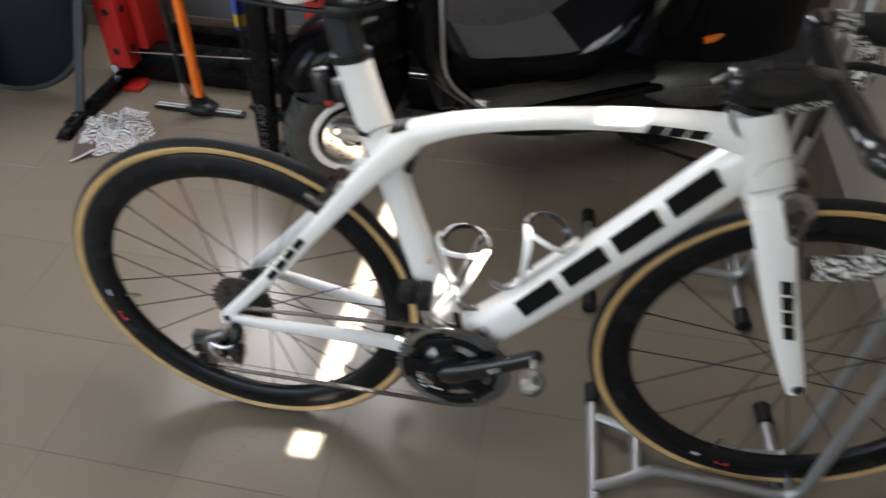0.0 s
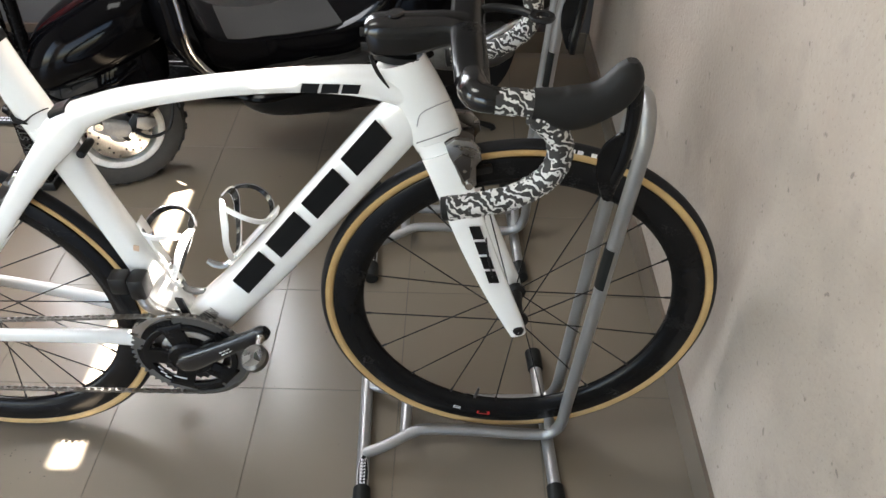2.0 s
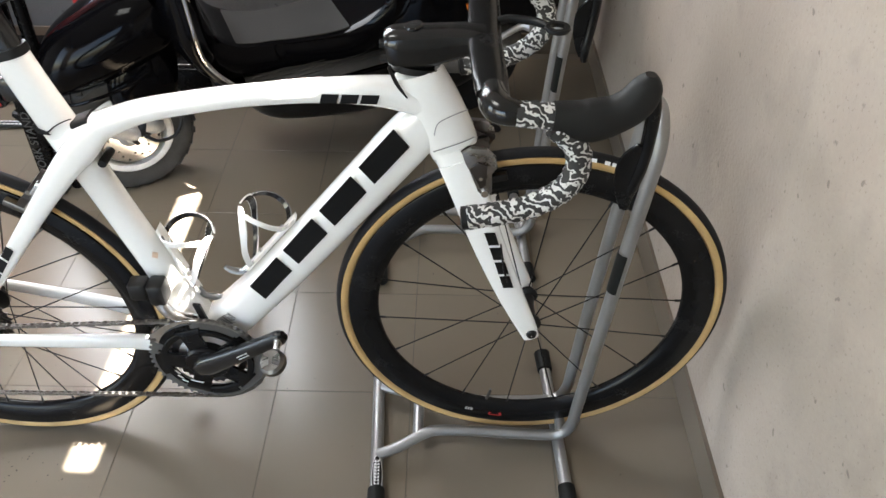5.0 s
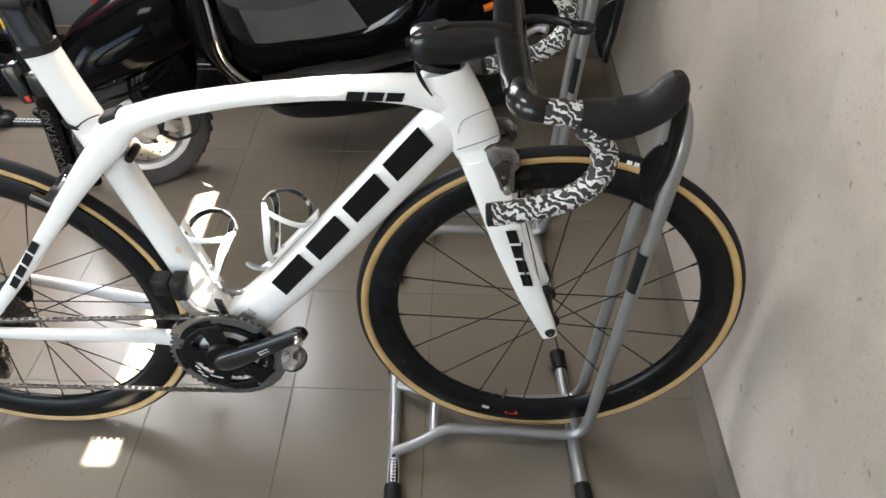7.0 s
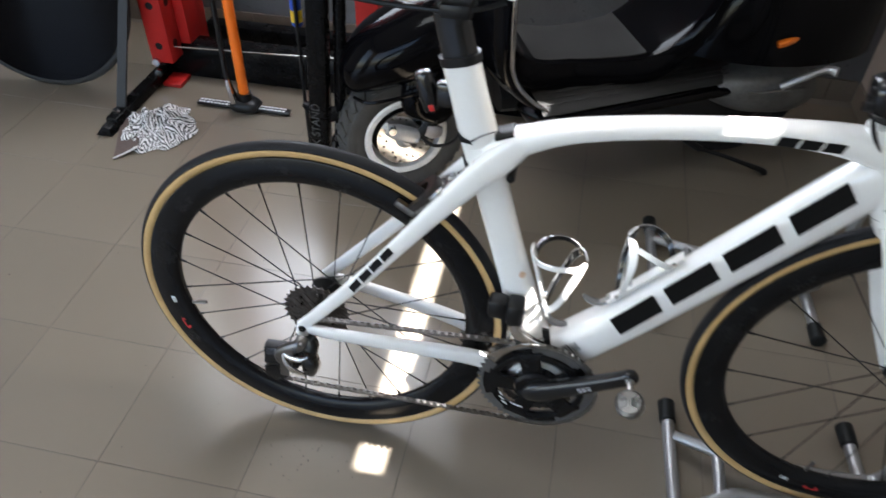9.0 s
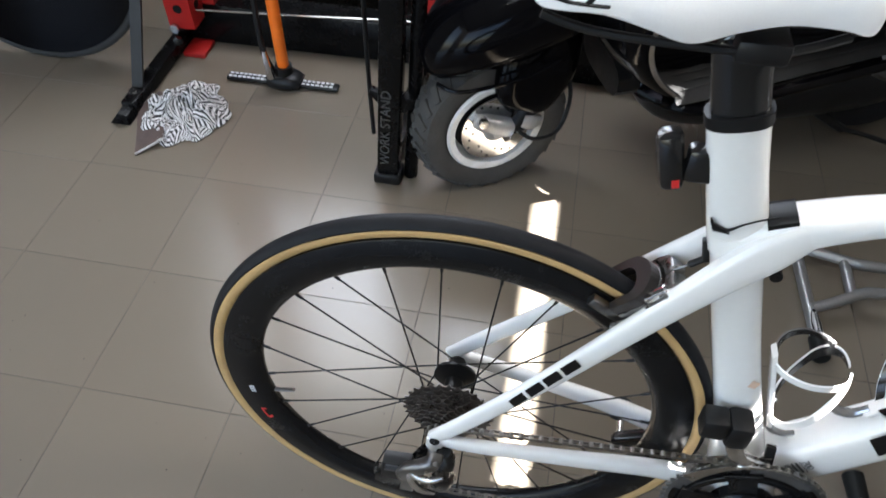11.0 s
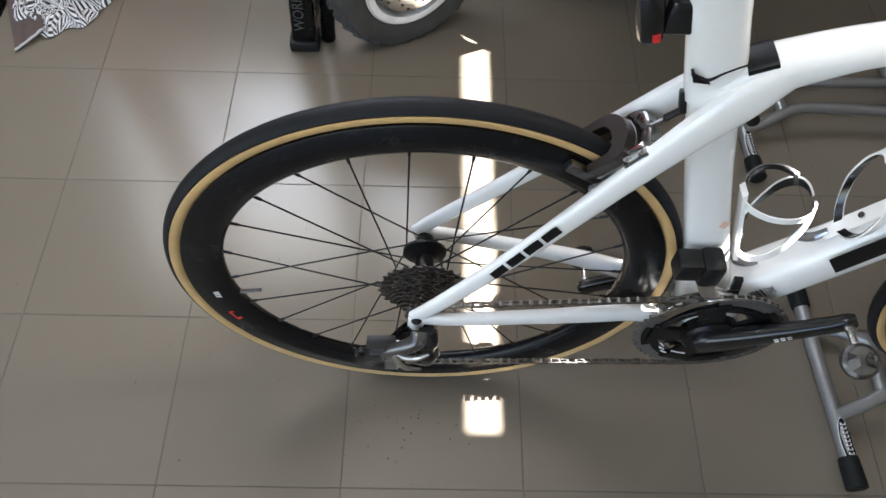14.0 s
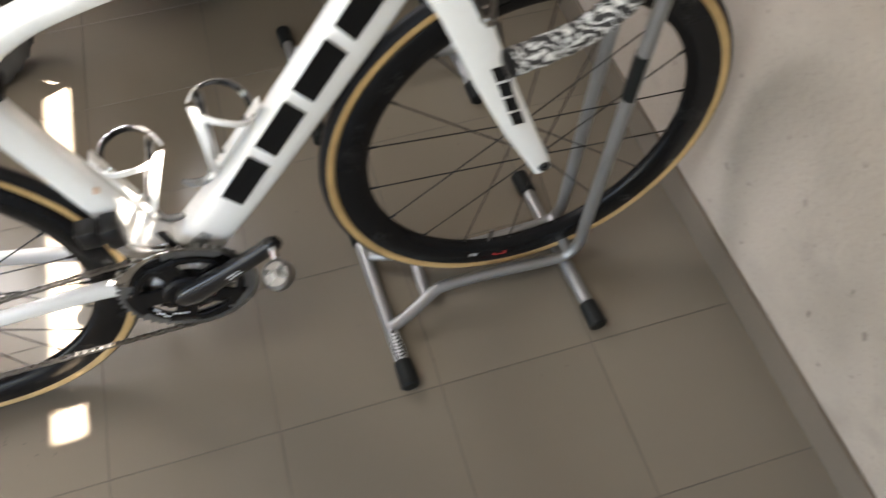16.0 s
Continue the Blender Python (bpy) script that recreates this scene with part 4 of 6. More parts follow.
# front derailleur with its black battery
fd = new("front_derailleur")
fd.parent = bike
tagged(fd, label="electronic front derailleur with a black battery")
part("battery", box(bmesh.new(), 0.306, 0.338, -0.056, -0.026, 0.428, 0.464, 0.006), BLACKPLASTIC, fd, "black battery block")
part("body", box(bmesh.new(), 0.3365, 0.366, -0.058, -0.022, 0.418, 0.462, 0.007), BLACKPLASTIC, fd)
bm = bmesh.new()
for y in (-0.055, -0.040):
    n = 10
    o = [(BB[0] + 0.112 * math.cos(radians(88 + 58 * i / n)), BB[1] + 0.112 * math.sin(radians(88 + 58 * i / n))) for i in range(n + 1)]
    q = [(BB[0] + (0.092 + 0.002 * i) * math.cos(radians(146 - 58 * i / n)), BB[1] + (0.092 + 0.002 * i) * math.sin(radians(146 - 58 * i / n))) for i in range(n + 1)]
    prism(o + q, y - 0.001, y + 0.001, bm=bm)
box(bm, 0.315, 0.327, -0.056, -0.039, 0.331, 0.338)
part("cage", bm, STEEL, fd, "polished steel chain cage")
part("clamp_link", loft([(0.352, -0.048, 0.420, 0.011, 0.009), (0.362, -0.050, 0.398, 0.011, 0.009), (0.382, -0.046, 0.380, 0.010, 0.008), (0.398, -0.040, 0.368, 0.009, 0.007)], 12, 2.6), STEEL, fd)
part("bracket_strap", prism([(0.398, 0.402), (0.410, 0.400), (0.420, 0.345), (0.408, 0.343)], -0.0350, -0.030), BLACKPLASTIC, fd)

# brakes
GUN = surf("gunmetal_brake", (0.050, 0.043, 0.040), 0.33, metal=0.6, var=0.05, scale=40)
BRAKEALLOY = surf("brushed_brake_alloy", (0.30, 0.29, 0.28), 0.30, metal=1.0, var=0.10, scale=60, fine=500)
rb = new("rear_brake")
rb.parent = bike
tagged(rb, label="gunmetal and silver rear rim brake behind the seat tube")
e, tg = Vector((0.539, 0, 0.842)), Vector((-0.842, 0, 0.539))
hub = Vector((RH[0], 0, RH[1]))


def brake_arch(back, front, grow):
    """Arched plate over the tyre, between two distances along it."""
    bm = bmesh.new()
    outer, inner = [], []
    for k in range(15):
        a = radians(180 * k / 14)
        outer.append(((0.0310 + grow) * math.cos(a), 0.3400 + (0.029 + grow) * math.sin(a) ** 0.8))
        inner.append((0.0185 * math.cos(a), 0.3380 + 0.0135 * math.sin(a) ** 0.8))
    prof = [(0.0300 + grow, 0.318)] + outer + [(-0.0300 - grow, 0.318), (-0.0200, 0.318)] + inner[::-1] + [(0.0200, 0.318)]
    va = [bm.verts.new(hub + e * r + tg * (back - (r - 0.33) * 0.2) + Vector((0, y, 0))) for y, r in prof]
    vb = [bm.verts.new(hub + e * r + tg * (front - (r - 0.318) * 0.25) + Vector((0, y, 0))) for y, r in prof]
    n = len(prof)
    bm.faces.new(va), bm.faces.new(vb[::-1])
    for k in range(n):
        bm.faces.new((va[k], vb[k], vb[(k + 1) % n], va[(k + 1) % n]))
    bmesh.ops.recalc_face_normals(bm, faces=bm.faces)
    return bm


part("brake_plate", brake_arch(0.000, -0.009, 0.0), GUN, rb, "curved gunmetal plate over the tyre", smooth=False)
part("arch_band", brake_arch(-0.0125, -0.024, 0.0012), BRAKEALLOY, rb, "brushed silver band of the brake arch", smooth=False)
part("brake_knuckle", loft([(0.222, -0.031, 0.630, 0.008, 0.007), (0.229, -0.018, 0.641, 0.009, 0.008), (0.231, 0.0, 0.645, 0.009, 0.008), (0.229, 0.018, 0.641, 0.009, 0.008), (0.222, 0.031, 0.630, 0.008, 0.007)], 14, 4.0), BRAKEALLOY, rb, "polished silver knuckle")
part("brake_link", box(bmesh.new(), -0.015, 0.015, -0.0045, 0.0045, -0.0065, 0.0065, 0.0015), BRAKEALLOY, rb, "faceted silver link", m=Matrix.Translation((0.2165, -0.034, 0.636)) @ Matrix.Rotation(radians(-50), 4, "Y"))
part("brake_lip", box(bmesh.new(), -0.010, 0.010, -0.004, 0.004, -0.005, 0.005, 0.0015), BRAKEALLOY, rb, m=Matrix.Translation((0.2235, -0.0305, 0.646)) @ Matrix.Rotation(radians(-20), 4, "Y"))
for s in (-1, 1):
    part("brake_arm", loft([(0.229, s * 0.020, 0.638, 0.011, 0.006), (0.219, s * 0.033, 0.625, 0.0105, 0.0055), (0.204, s * 0.037, 0.606, 0.010, 0.005), (0.188, s * 0.036, 0.590, 0.009, 0.005), (0.176, s * 0.034, 0.584, 0.006, 0.0045)], 16, 4.2), BRAKEALLOY, rb, "silver-grey brake arm with bolt holes")
    for x, z in ((0.198, 0.600), (0.209, 0.613)):
        part("arm_slot", pipe([(x - 0.004, s * 0.038, z), (x - 0.004, s * 0.0416, z)], 0.0028, 12, smooth=False), DECAL, rb)
    part("pad_holder", box(bmesh.new(), -0.026, 0.026, -0.0055, 0.0055, -0.006, 0.006, 0.0018), DARKSTEEL, rb, m=Matrix.Translation((0.171, s * 0.0215, 0.598)) @ Matrix.Rotation(radians(32.6), 4, "Y"))
    part("pad_bolt", pipe([(0.183, s * 0.034, 0.591), (0.183, s * 0.0435, 0.591)], 0.0050, 12, smooth=False), CHROME, rb)
    part("arm_bolt", pipe([(0.206, s * 0.040, 0.612), (0.206, s * 0.0440, 0.612)], 0.0030, 10, smooth=False), DARKSTEEL, rb)
part("tension_block", box(bmesh.new(), -0.013, 0.013, -0.005, 0.005, -0.005, 0.005, 0.0015), CHROME, rb, m=Matrix.Translation((0.212, -0.027, 0.640)) @ Matrix.Rotation(radians(-50), 4, "Y"))
part("brake_cable", pipe([(0.228, 0, 0.652), (0.240, 0, 0.662)], 0.0012, 6, smooth=False), DARKSTEEL, rb)
part("cable_boot", pipe([(0.2395, 0, 0.6612), (0.241, 0, 0.663), (0.250, 0, 0.6715), (0.259, 0, 0.680)], [0.0022, 0.0040, 0.0036, 0.0040], 10, smooth=False), BLACKPLASTIC, rb, "ribbed black cable boot")
part("cable_port", box(bmesh.new(), 0.247, 0.257, -0.0045, 0.0045, 0.674, 0.704, 0.002, m=Matrix.Translation((0.259, 0, 0.689)) @ Matrix.Rotation(radians(-14), 4, "Y") @ Matrix.Translation((-0.259, 0, -0.689))), BLACKPLASTIC, rb)

fb = new("front_brake")
fb.parent = bike
tagged(fb, label="gunmetal front rim brake on the fork crown")
part("brake_cover", loft([(0.866, -0.034, 0.706, 0.024, 0.006), (0.872, -0.022, 0.712, 0.020, 0.009), (0.874, 0, 0.716, 0.019, 0.010), (0.872, 0.022, 0.712, 0.020, 0.009), (0.866, 0.034, 0.706, 0.024, 0.006)], 18, 2.4), GUN, fb)
for s in (-1, 1):
    part("brake_arm", prism([(0.851, 0.723), (0.864, 0.733), (0.886, 0.731), (0.900, 0.716), (0.903, 0.700), (0.893, 0.690), (0.894, 0.668), (0.897, 0.656), (0.890, 0.649), (0.877, 0.650), (0.873, 0.668), (0.864, 0.690), (0.856, 0.706)], s * 0.0385 - 0.0045, s * 0.0385 + 0.0045, bevel=0.002), BRAKEALLOY, fb, "brushed gunmetal brake arm")
    part("arm_cover", prism([(0.862, 0.700), (0.874, 0.712), (0.888, 0.706), (0.887, 0.672), (0.879, 0.664), (0.874, 0.680)], s * 0.0450 - 0.0020, s * 0.0450 + 0.0020, bevel=0.0012), GUN, fb, "dark plate on the brake arm")
    part("pad_holder", box(bmesh.new(), -0.020, 0.020, -0.0055, 0.0055, -0.006, 0.006, 0.0018), BLACKPLASTIC, fb, m=Matrix.Translation((0.900, s * 0.0215, 0.668)) @ Matrix.Rotation(radians(-14), 4, "Y"))
    part("pad_bolt", pipe([(0.886, s * 0.042, 0.657), (0.886, s * 0.0485, 0.657)], 0.0058, 12, smooth=False), CHROME, fb)
    part("arm_bolt", pipe([(0.879, s * 0.042, 0.684), (0.879, s * 0.0482, 0.684)], 0.0030, 10, smooth=False), CHROME, fb)
part("headset_gap", pipe([(0.750, -0.0205, 0.846), (0.760, -0.0225, 0.822), (0.774, -0.0262, 0.802)], [0.0025, 0.003, 0.001], 8), BLACKPLASTIC, bike)
part("panel_seam", pipe([(0.868, -0.0262, 0.742), (0.850, -0.0295, 0.7345), (0.810, -0.0298, 0.718)], 0.0008, 6), surf("seam_line", (0.2, 0.2, 0.2), 0.5), bike)
part("panel_seam", pipe([(0.858, -0.0205, 0.783), (0.835, -0.0272, 0.776), (0.816, -0.0285, 0.764), (0.811, -0.0290, 0.745)], 0.0008, 6), surf("seam_line", (0.3, 0.3, 0.3), 0.5), bike)
part("brake_cable", pipe([(0.905, -0.030, 0.640), (0.908, -0.032, 0.615), (0.920, -0.058, 0.53), (0.93, -0.060, 0.49)], 0.0016, 6), BLACKPLASTIC, fb)


PEARL = surf("silver_cage", (0.34, 0.34, 0.34), 0.16, metal=0.6, var=0.04)
# bottle cages: a base on the tube, two curled arms and a foot
def bottle_cage(c, ang, nm, flip=1):
    b = new(nm)
    b.parent = bike
    b.matrix_basis = pose(c[0], 0, c[1]) @ pose(0, 0, 0, 0, ang, 0)
    tagged(b, label="glossy white and black curled bottle cage")
    # the tube runs along local x, the bottle lies above it (local z)
    part("cage_base", prism([(flip * x, z) for x, z in ((-0.075, 0.000), (0.065, 0.000), (0.070, 0.006), (-0.080, 0.006))], -0.010, 0.010, bevel=0.0015), WHITE, b)
    R = 0.0375
    zc = 0.006 + R

    def hoop(path, w, mat, nm2, off):
        """A strap on the bottle's skin: path of (along, degrees round from the base, half width)."""
        bm = bmesh.new()
        rows = []
        for x, a, h in spline(path, 7):
            a = radians(a - 90)
            row = []
            for dx, rr in ((-h, R + off), (h, R + off), (h, R + off + w), (-h, R + off + w)):
                row.append(Vector((flip * (x + dx), rr * math.cos(a), zc + rr * math.sin(a))))
            rows.append(row)
        rings(bm, rows)
        bmesh.ops.recalc_face_normals(bm, faces=bm.faces)
        part(nm2, bm, mat, b)
    for s in (-1, 1):
        arm = [(-0.058, s * 10, 0.006), (-0.046, s * 40, 0.0065), (-0.018, s * 78, 0.0080), (0.012, s * 108, 0.0095), (0.030, s * 136, 0.0080), (0.034, s * 158, 0.0050), (0.030, s * 174, 0.0015)]
        hoop(arm, 0.0026, WHITE, "cage_arm", 0.0012)
        hoop([(x, a, h * 0.86) for x, a, h in arm], 0.0010, GLOSSCARBON, "arm_lining", 0.0)
        brace = [(0.050, s * 14, 0.0060), (0.054, s * 52, 0.0050), (0.050, s * 96, 0.0046), (0.038, s * 136, 0.0050)]
        hoop(brace, 0.0022, WHITE if s < 0 else PEARL, "cage_brace", 0.0012)
        hoop([(x, a, h * 0.84) for x, a, h in brace], 0.0010, GLOSSCARBON, "brace_lining", 0.0)
    part("cage_foot", pipe([(flip * x, 0, z) for x, z in ((-0.072, 0.004), (-0.092, 0.006), (-0.102, 0.020), (-0.103, 0.034))], [0.005, 0.006, 0.006, 0.004], 10), PEARL, b)
    for x in (-0.03, 0.035):
        part("cage_bolt", pipe([(flip * x, 0, 0.006), (flip * x, 0, 0.010)], 0.0042, 10, smooth=False), CHROME, b)
    return b


# on the seat tube the bottle points up the tube, on the down tube likewise
bottle_cage((0.3785, 0.480), 74.6, "bottle_cage", -1)
bottle_cage((0.5485, 0.517), -50.0, "bottle_cage")


def tube_bars(shapes, o, ang, y0, y1, length, nm, lab, material=None):
    """Slanted bars on a tube's flank: local x along the tube, local z across it; the flank lies at y0 to y1."""
    bm = bmesh.new()
    for sh in shapes:
        prism(sh, -0.0007, 0.0004, bm=bm)
    for v in bm.verts:
        v.co.y += y0 + (y1 - y0) * v.co.x / length
    return part(nm, bm, material or DECAL, bike, lab, smooth=False, m=pose(o[0], 0, o[1], 0, -ang, 0))


def word(h, k, slant, count=4, gap=0.05):
    """Plain slanted blocks, one for each character of a word."""
    w = (1 + gap) / count
    out = []
    for i in range(count):
        x0, x1 = i * w, (i + 1) * w - gap
        out.append([(x0 * k, 0), (x1 * k, 0), (x1 * k + slant * h, h), (x0 * k + slant * h, h)])
    return out


tube_bars(word(0.036, 0.40, 0.25), (0.524, 0.413), 51.0, -0.0293, -0.0272, 0.4, "tube_lettering", "large black block lettering along the tube")
tube_bars(word(0.0135, 0.080, 0.35, 3), (0.652, 0.7895), 1.0, -0.0198, -0.0236, 0.080, "tube_lettering", "small black block lettering")
tube_bars(word(0.0130, 0.112, 0.25), (0.0865, 0.4475), 54.0, -0.0655, -0.0570, 0.115, "tube_lettering", "small black block lettering")
tube_bars(word(0.0160, 0.115, 0.25), (0.8885, 0.5855), -72.0, -0.0515, -0.0585, 0.118, "tube_lettering", "small black block lettering")
GREY_PRINT = surf("grey_print", (0.09, 0.09, 0.09), 0.5)
PRINT_AT = pose(0.447, -0.0324, 0.376, 0, 48, 0)
bm = bmesh.new()
for k, (w, h) in enumerate(((0.026, 0.0007), (0.024, 0.0032), (0.022, 0.0026), (0.018, 0.0010), (0.020, 0.0010), (0.018, 0.0010))):
    z = -(0.0015, 0.0050, 0.0105, 0.0150, 0.0175, 0.0200)[k]
    box(bm, 0, w, -0.0006, 0.0004, z - h, z)
part("small_print", bm, GREY_PRINT, bike, smooth=False, m=PRINT_AT)
num = bpy.data.curves.new("number", "FONT")
num.body, num.size, num.extrude = "700", 0.0135, 0.0003
tmp = bpy.data.objects.new("number", num)
scene.collection.objects.link(tmp)
me = bpy.data.meshes.new_from_object(tmp.evaluated_get(bpy.context.evaluated_depsgraph_get()))
bpy.data.objects.remove(tmp)
me.materials.clear()
me.materials.append(GREY_PRINT)
nob = new("printed_number", me)
nob.parent = bike
nob.matrix_basis = PRINT_AT @ Matrix.Translation((0, -0.0004, 0)) @ Matrix.Rotation(radians(90), 4, "X")

part("orange_sticker", box(bmesh.new(), -0.0045, 0.0045, -0.0006, 0.0004, -0.006, 0.006, m=pose(0.3535, -0.0182, 0.500, 0, 16, 0)), surf("orange_sticker", (0.62, 0.44, 0.32), 0.5), bike, "small orange sticker", smooth=False)


# ---- bicycle stands of bent tube ----
def bike_stand():
    st = root("bicycle_stand", pose(0, 0, 0), "silver tube bicycle floor stand with black rubber feet", "bicycle stand", "bicycle stands")
    r = 0.0125
    for (x0, y0), (x1, y1) in (((0.008, -0.178), (-0.008, 0.158)), ((0.378, -0.166), (0.358, 0.176))):
        part("leg", pipe([(x0, y0, 0.019), (x1, y1, 0.019)], r, 16, smooth=False), ALU, st)
        d = Vector((x1 - x0, y1 - y0, 0)).normalized()
        for p, s in (((x0, y0), 1), ((x1, y1), -1)):
            a, b = Vector((*p, 0.019)) - d * s * 0.020, Vector((*p, 0.019)) + d * s * 0.032
            e = a + d * s * 0.003
            part("rubber_foot", pipe([tuple(a), tuple(e), tuple(b - d * s * 0.002), tuple(b)], [0.0145, 0.0178, 0.0165, 0.0150], 16, smooth=False), CAP, st, "ribbed black rubber foot")
    # two rails that carry on into the upright hoop
    def rail(s, x):
        return [(0.004, s * 0.083 + 0.006, 0.026), (0.05, s * 0.066 + 0.006, 0.034), (0.098, s * 0.043 + 0.006, 0.044), (0.13, s * 0.037 + 0.006, 0.047), (0.22, s * 0.037 + 0.006, 0.046), (0.335, s * 0.042 + 0.006, 0.044), (0.372, s * 0.043 + 0.006, 0.053), (0.389, s * 0.044 + 0.006, 0.085),
                (0.393, s * 0.044 + 0.006, 0.15), (0.400, s * 0.045 + 0.006, 0.30), (0.411, s * 0.046 + 0.006, 0.52), (0.422, s * 0.046 + 0.006, 0.71), (0.4245, s * 0.041 + 0.006, 0.757), (0.425, s * 0.026 + 0.006, 0.783), (0.4255, 0.006, 0.792)]
    near, far = rail(-1, 0), rail(1, 0)
    part("hoop", pipe(near + far[::-1][1:], 0.0112, 16, sub=8), ALU, st, "bent silver tube hoop")
    part("cross_tube", pipe([(0.084, -0.044, 0.040), (0.084, 0.056, 0.040)], 0.011, 14, smooth=False), ALU, st)
    part("cross_tube", pipe([(0.372, -0.038, 0.056), (0.372, 0.050, 0.056)], 0.011, 14, smooth=False), ALU, st)
    bm = pipe([(0.4088, -0.040, 0.475), (0.4131, -0.040, 0.56)], 0.0128, 16, smooth=False)
    bmesh.ops.delete(bm, geom=[v for v in bm.verts if v.co.x > 0.411 + (v.co.z - 0.5175) * 0.05], context="VERTS")
    part("tape_strip", bm, CAP, st, "black rubbed strip on the hoop")
    # oval maker's plate: dark oval with light rim and bars
    bm = bmesh.new()
    pl = Matrix.Translation((0.0065, -0.125, 0.0300)) @ Matrix.Rotation(radians(2.7), 4, "Z")
    for i, (a, b, z) in enumerate(((0.0110, 0.043, 0.0006), (0.0100, 0.0418, 0.0010))):
        ring = []
        for k in range(28):
            t = 2 * math.pi * k / 28
            xx = a * math.cos(t)
            ring.append(bm.verts.new(pl @ Vector((xx, b * math.sin(t), z - 0.0045 * (xx / 0.011) ** 2 + 0.0015))))
        f = bm.faces.new(ring)
        f.material_index = 1 - i
    for k in range(10):
        for dx in (-0.0035, 0.0035):
            b0 = [pl @ Vector((x, y, 0.0031 - 0.0045 * (x / 0.011) ** 2)) for x, y in ((dx - 0.0012, -0.034 + 0.007 * k), (dx + 0.0012, -0.034 + 0.007 * k), (dx + 0.0012, -0.0295 + 0.007 * k), (dx - 0.0012, -0.0295 + 0.007 * k))]
            f = bm.faces.new([bm.verts.new(p) for p in b0])
            f.material_index = 1
        b0 = [pl @ Vector((x, y, 0.0031)) for x, y in ((-0.0035, -0.034 + 0.007 * k), (0.0035, -0.034 + 0.007 * k), (0.0035, -0.0328 + 0.007 * k), (-0.0035, -0.0328 + 0.007 * k))]
        f = bm.faces.new([bm.verts.new(p) for p in b0])
        f.material_index = 1
    bmesh.ops.recalc_face_normals(bm, faces=bm.faces)
    part("maker_plate", bm, [DECAL, WHITEMARK], st, "black oval sticker with white bars", smooth=False)
    return st


stand = bike_stand()
stand.matrix_basis = pose(0.696, 0, 0)
copy_thing(stand, pose(0.662, 0.612, 0, 0, 0, 0))


def sheet(fn, nu, nv, thick=0.0, bm=None, mi=0):
    """A curved panel: fn(u, v) with u, v from 0 to 1, thickened."""
    bm = bm or bmesh.new()
    g = [[bm.verts.new(fn(i / nu, j / nv)) for j in range(nv + 1)] for i in range(nu + 1)]
    fs = [bm.faces.new((g[i][j], g[i + 1][j], g[i + 1][j + 1], g[i][j + 1])) for i in range(nu) for j in range(nv)]
    for f in fs:
        f.material_index = mi
    bmesh.ops.recalc_face_normals(bm, faces=fs)
    if thick:
        bmesh.ops.solidify(bm, geom=fs, thickness=thick)
    return bm


# ---- motor scooter behind the bike: local x runs to its tail, -y is the side towards the bike ----
sc = root("motor_scooter", pose(-0.052, 0.832, 0, 0, 0, 24), "glossy black motor scooter with chrome edge trim and grey floor mat", "scooter")
swheel = new("scooter_wheel")
swheel.parent = sc
swheel.matrix_basis = pose(0, 0, 0.179, 0, 0, 6) @ Matrix.Diagonal((0.86, 0.78, 0.86, 1))
tagged(swheel, label="small scooter wheel with dusty tyre and bright brake disc")
tp = [(0.128, -0.040), (0.150, -0.054), (0.172, -0.060), (0.190, -0.056), (0.202, -0.040), (0.2075, -0.018), (0.2085, 0), (0.2075, 0.018), (0.202, 0.040), (0.190, 0.056), (0.172, 0.060), (0.150, 0.054), (0.128, 0.040)]
part("tyre", revolve(tp, 72), GREYTYRE, swheel, "grey dusty rubber tyre")
bm = bmesh.new()
for k in range(30):
    for s in (-1, 1):
        a = 2 * math.pi * (k + 0.25 * s) / 30
        m = Matrix.Rotation(-a, 4, "Y") @ Matrix.Translation((0.2035, s * 0.030, 0)) @ Matrix.Rotation(radians(s * 28), 4, "X") @ Matrix.Rotation(radians(s * 20), 4, "Z")
        box(bm, -0.004, 0.0042, -0.023, 0.023, -0.010, 0.010, m=m)
tagged(part("tread_block", bm, GREYTYRE, swheel, smooth=False), kind="stuff")
part("rim", revolve([(0.130, -0.046), (0.136, -0.052), (0.130, -0.057), (0.114, -0.054), (0.110, -0.030), (0.106, 0.0), (0.112, 0.03), (0.118, 0.046), (0.128, 0.053), (0.133, 0.05), (0.128, 0.044), (0.10, 0.0)], 64), GREYRIM, swheel, "pale grey wheel rim")
part("wheel_disc", revolve([(0.001, -0.018), (0.06, -0.018), (0.108, -0.006), (0.108, 0.006), (0.06, 0.012), (0.001, 0.012)], 48, close=False), BLACKPLASTIC, swheel)


def brake_disc():
    bm = revolve([(0.034, -0.0555), (0.096, -0.0555), (0.0965, -0.054), (0.0965, -0.0515), (0.034, -0.0515)], 64)
    return bm


part("brake_disc", brake_disc(), CHROME, swheel, "bright steel brake disc with drilled holes")
bm = bmesh.new()
for k in range(24):
    a = 2 * math.pi * k / 24
    r = 0.066 + 0.011 * (k % 3)
    c = (r * math.cos(a), r * math.sin(a))
    pipe([(c[0], -0.0563, c[1]), (c[0], -0.0552, c[1])], 0.0036, 8, bm=bm, smooth=False)
tagged(part("disc_hole", bm, DECAL, swheel), kind="stuff")
part("hub_cap", revolve([(0.001, -0.078), (0.016, -0.077), (0.022, -0.070), (0.036, -0.058), (0.036, -0.05), (0.001, -0.05)], 32, close=False), CAST, swheel)
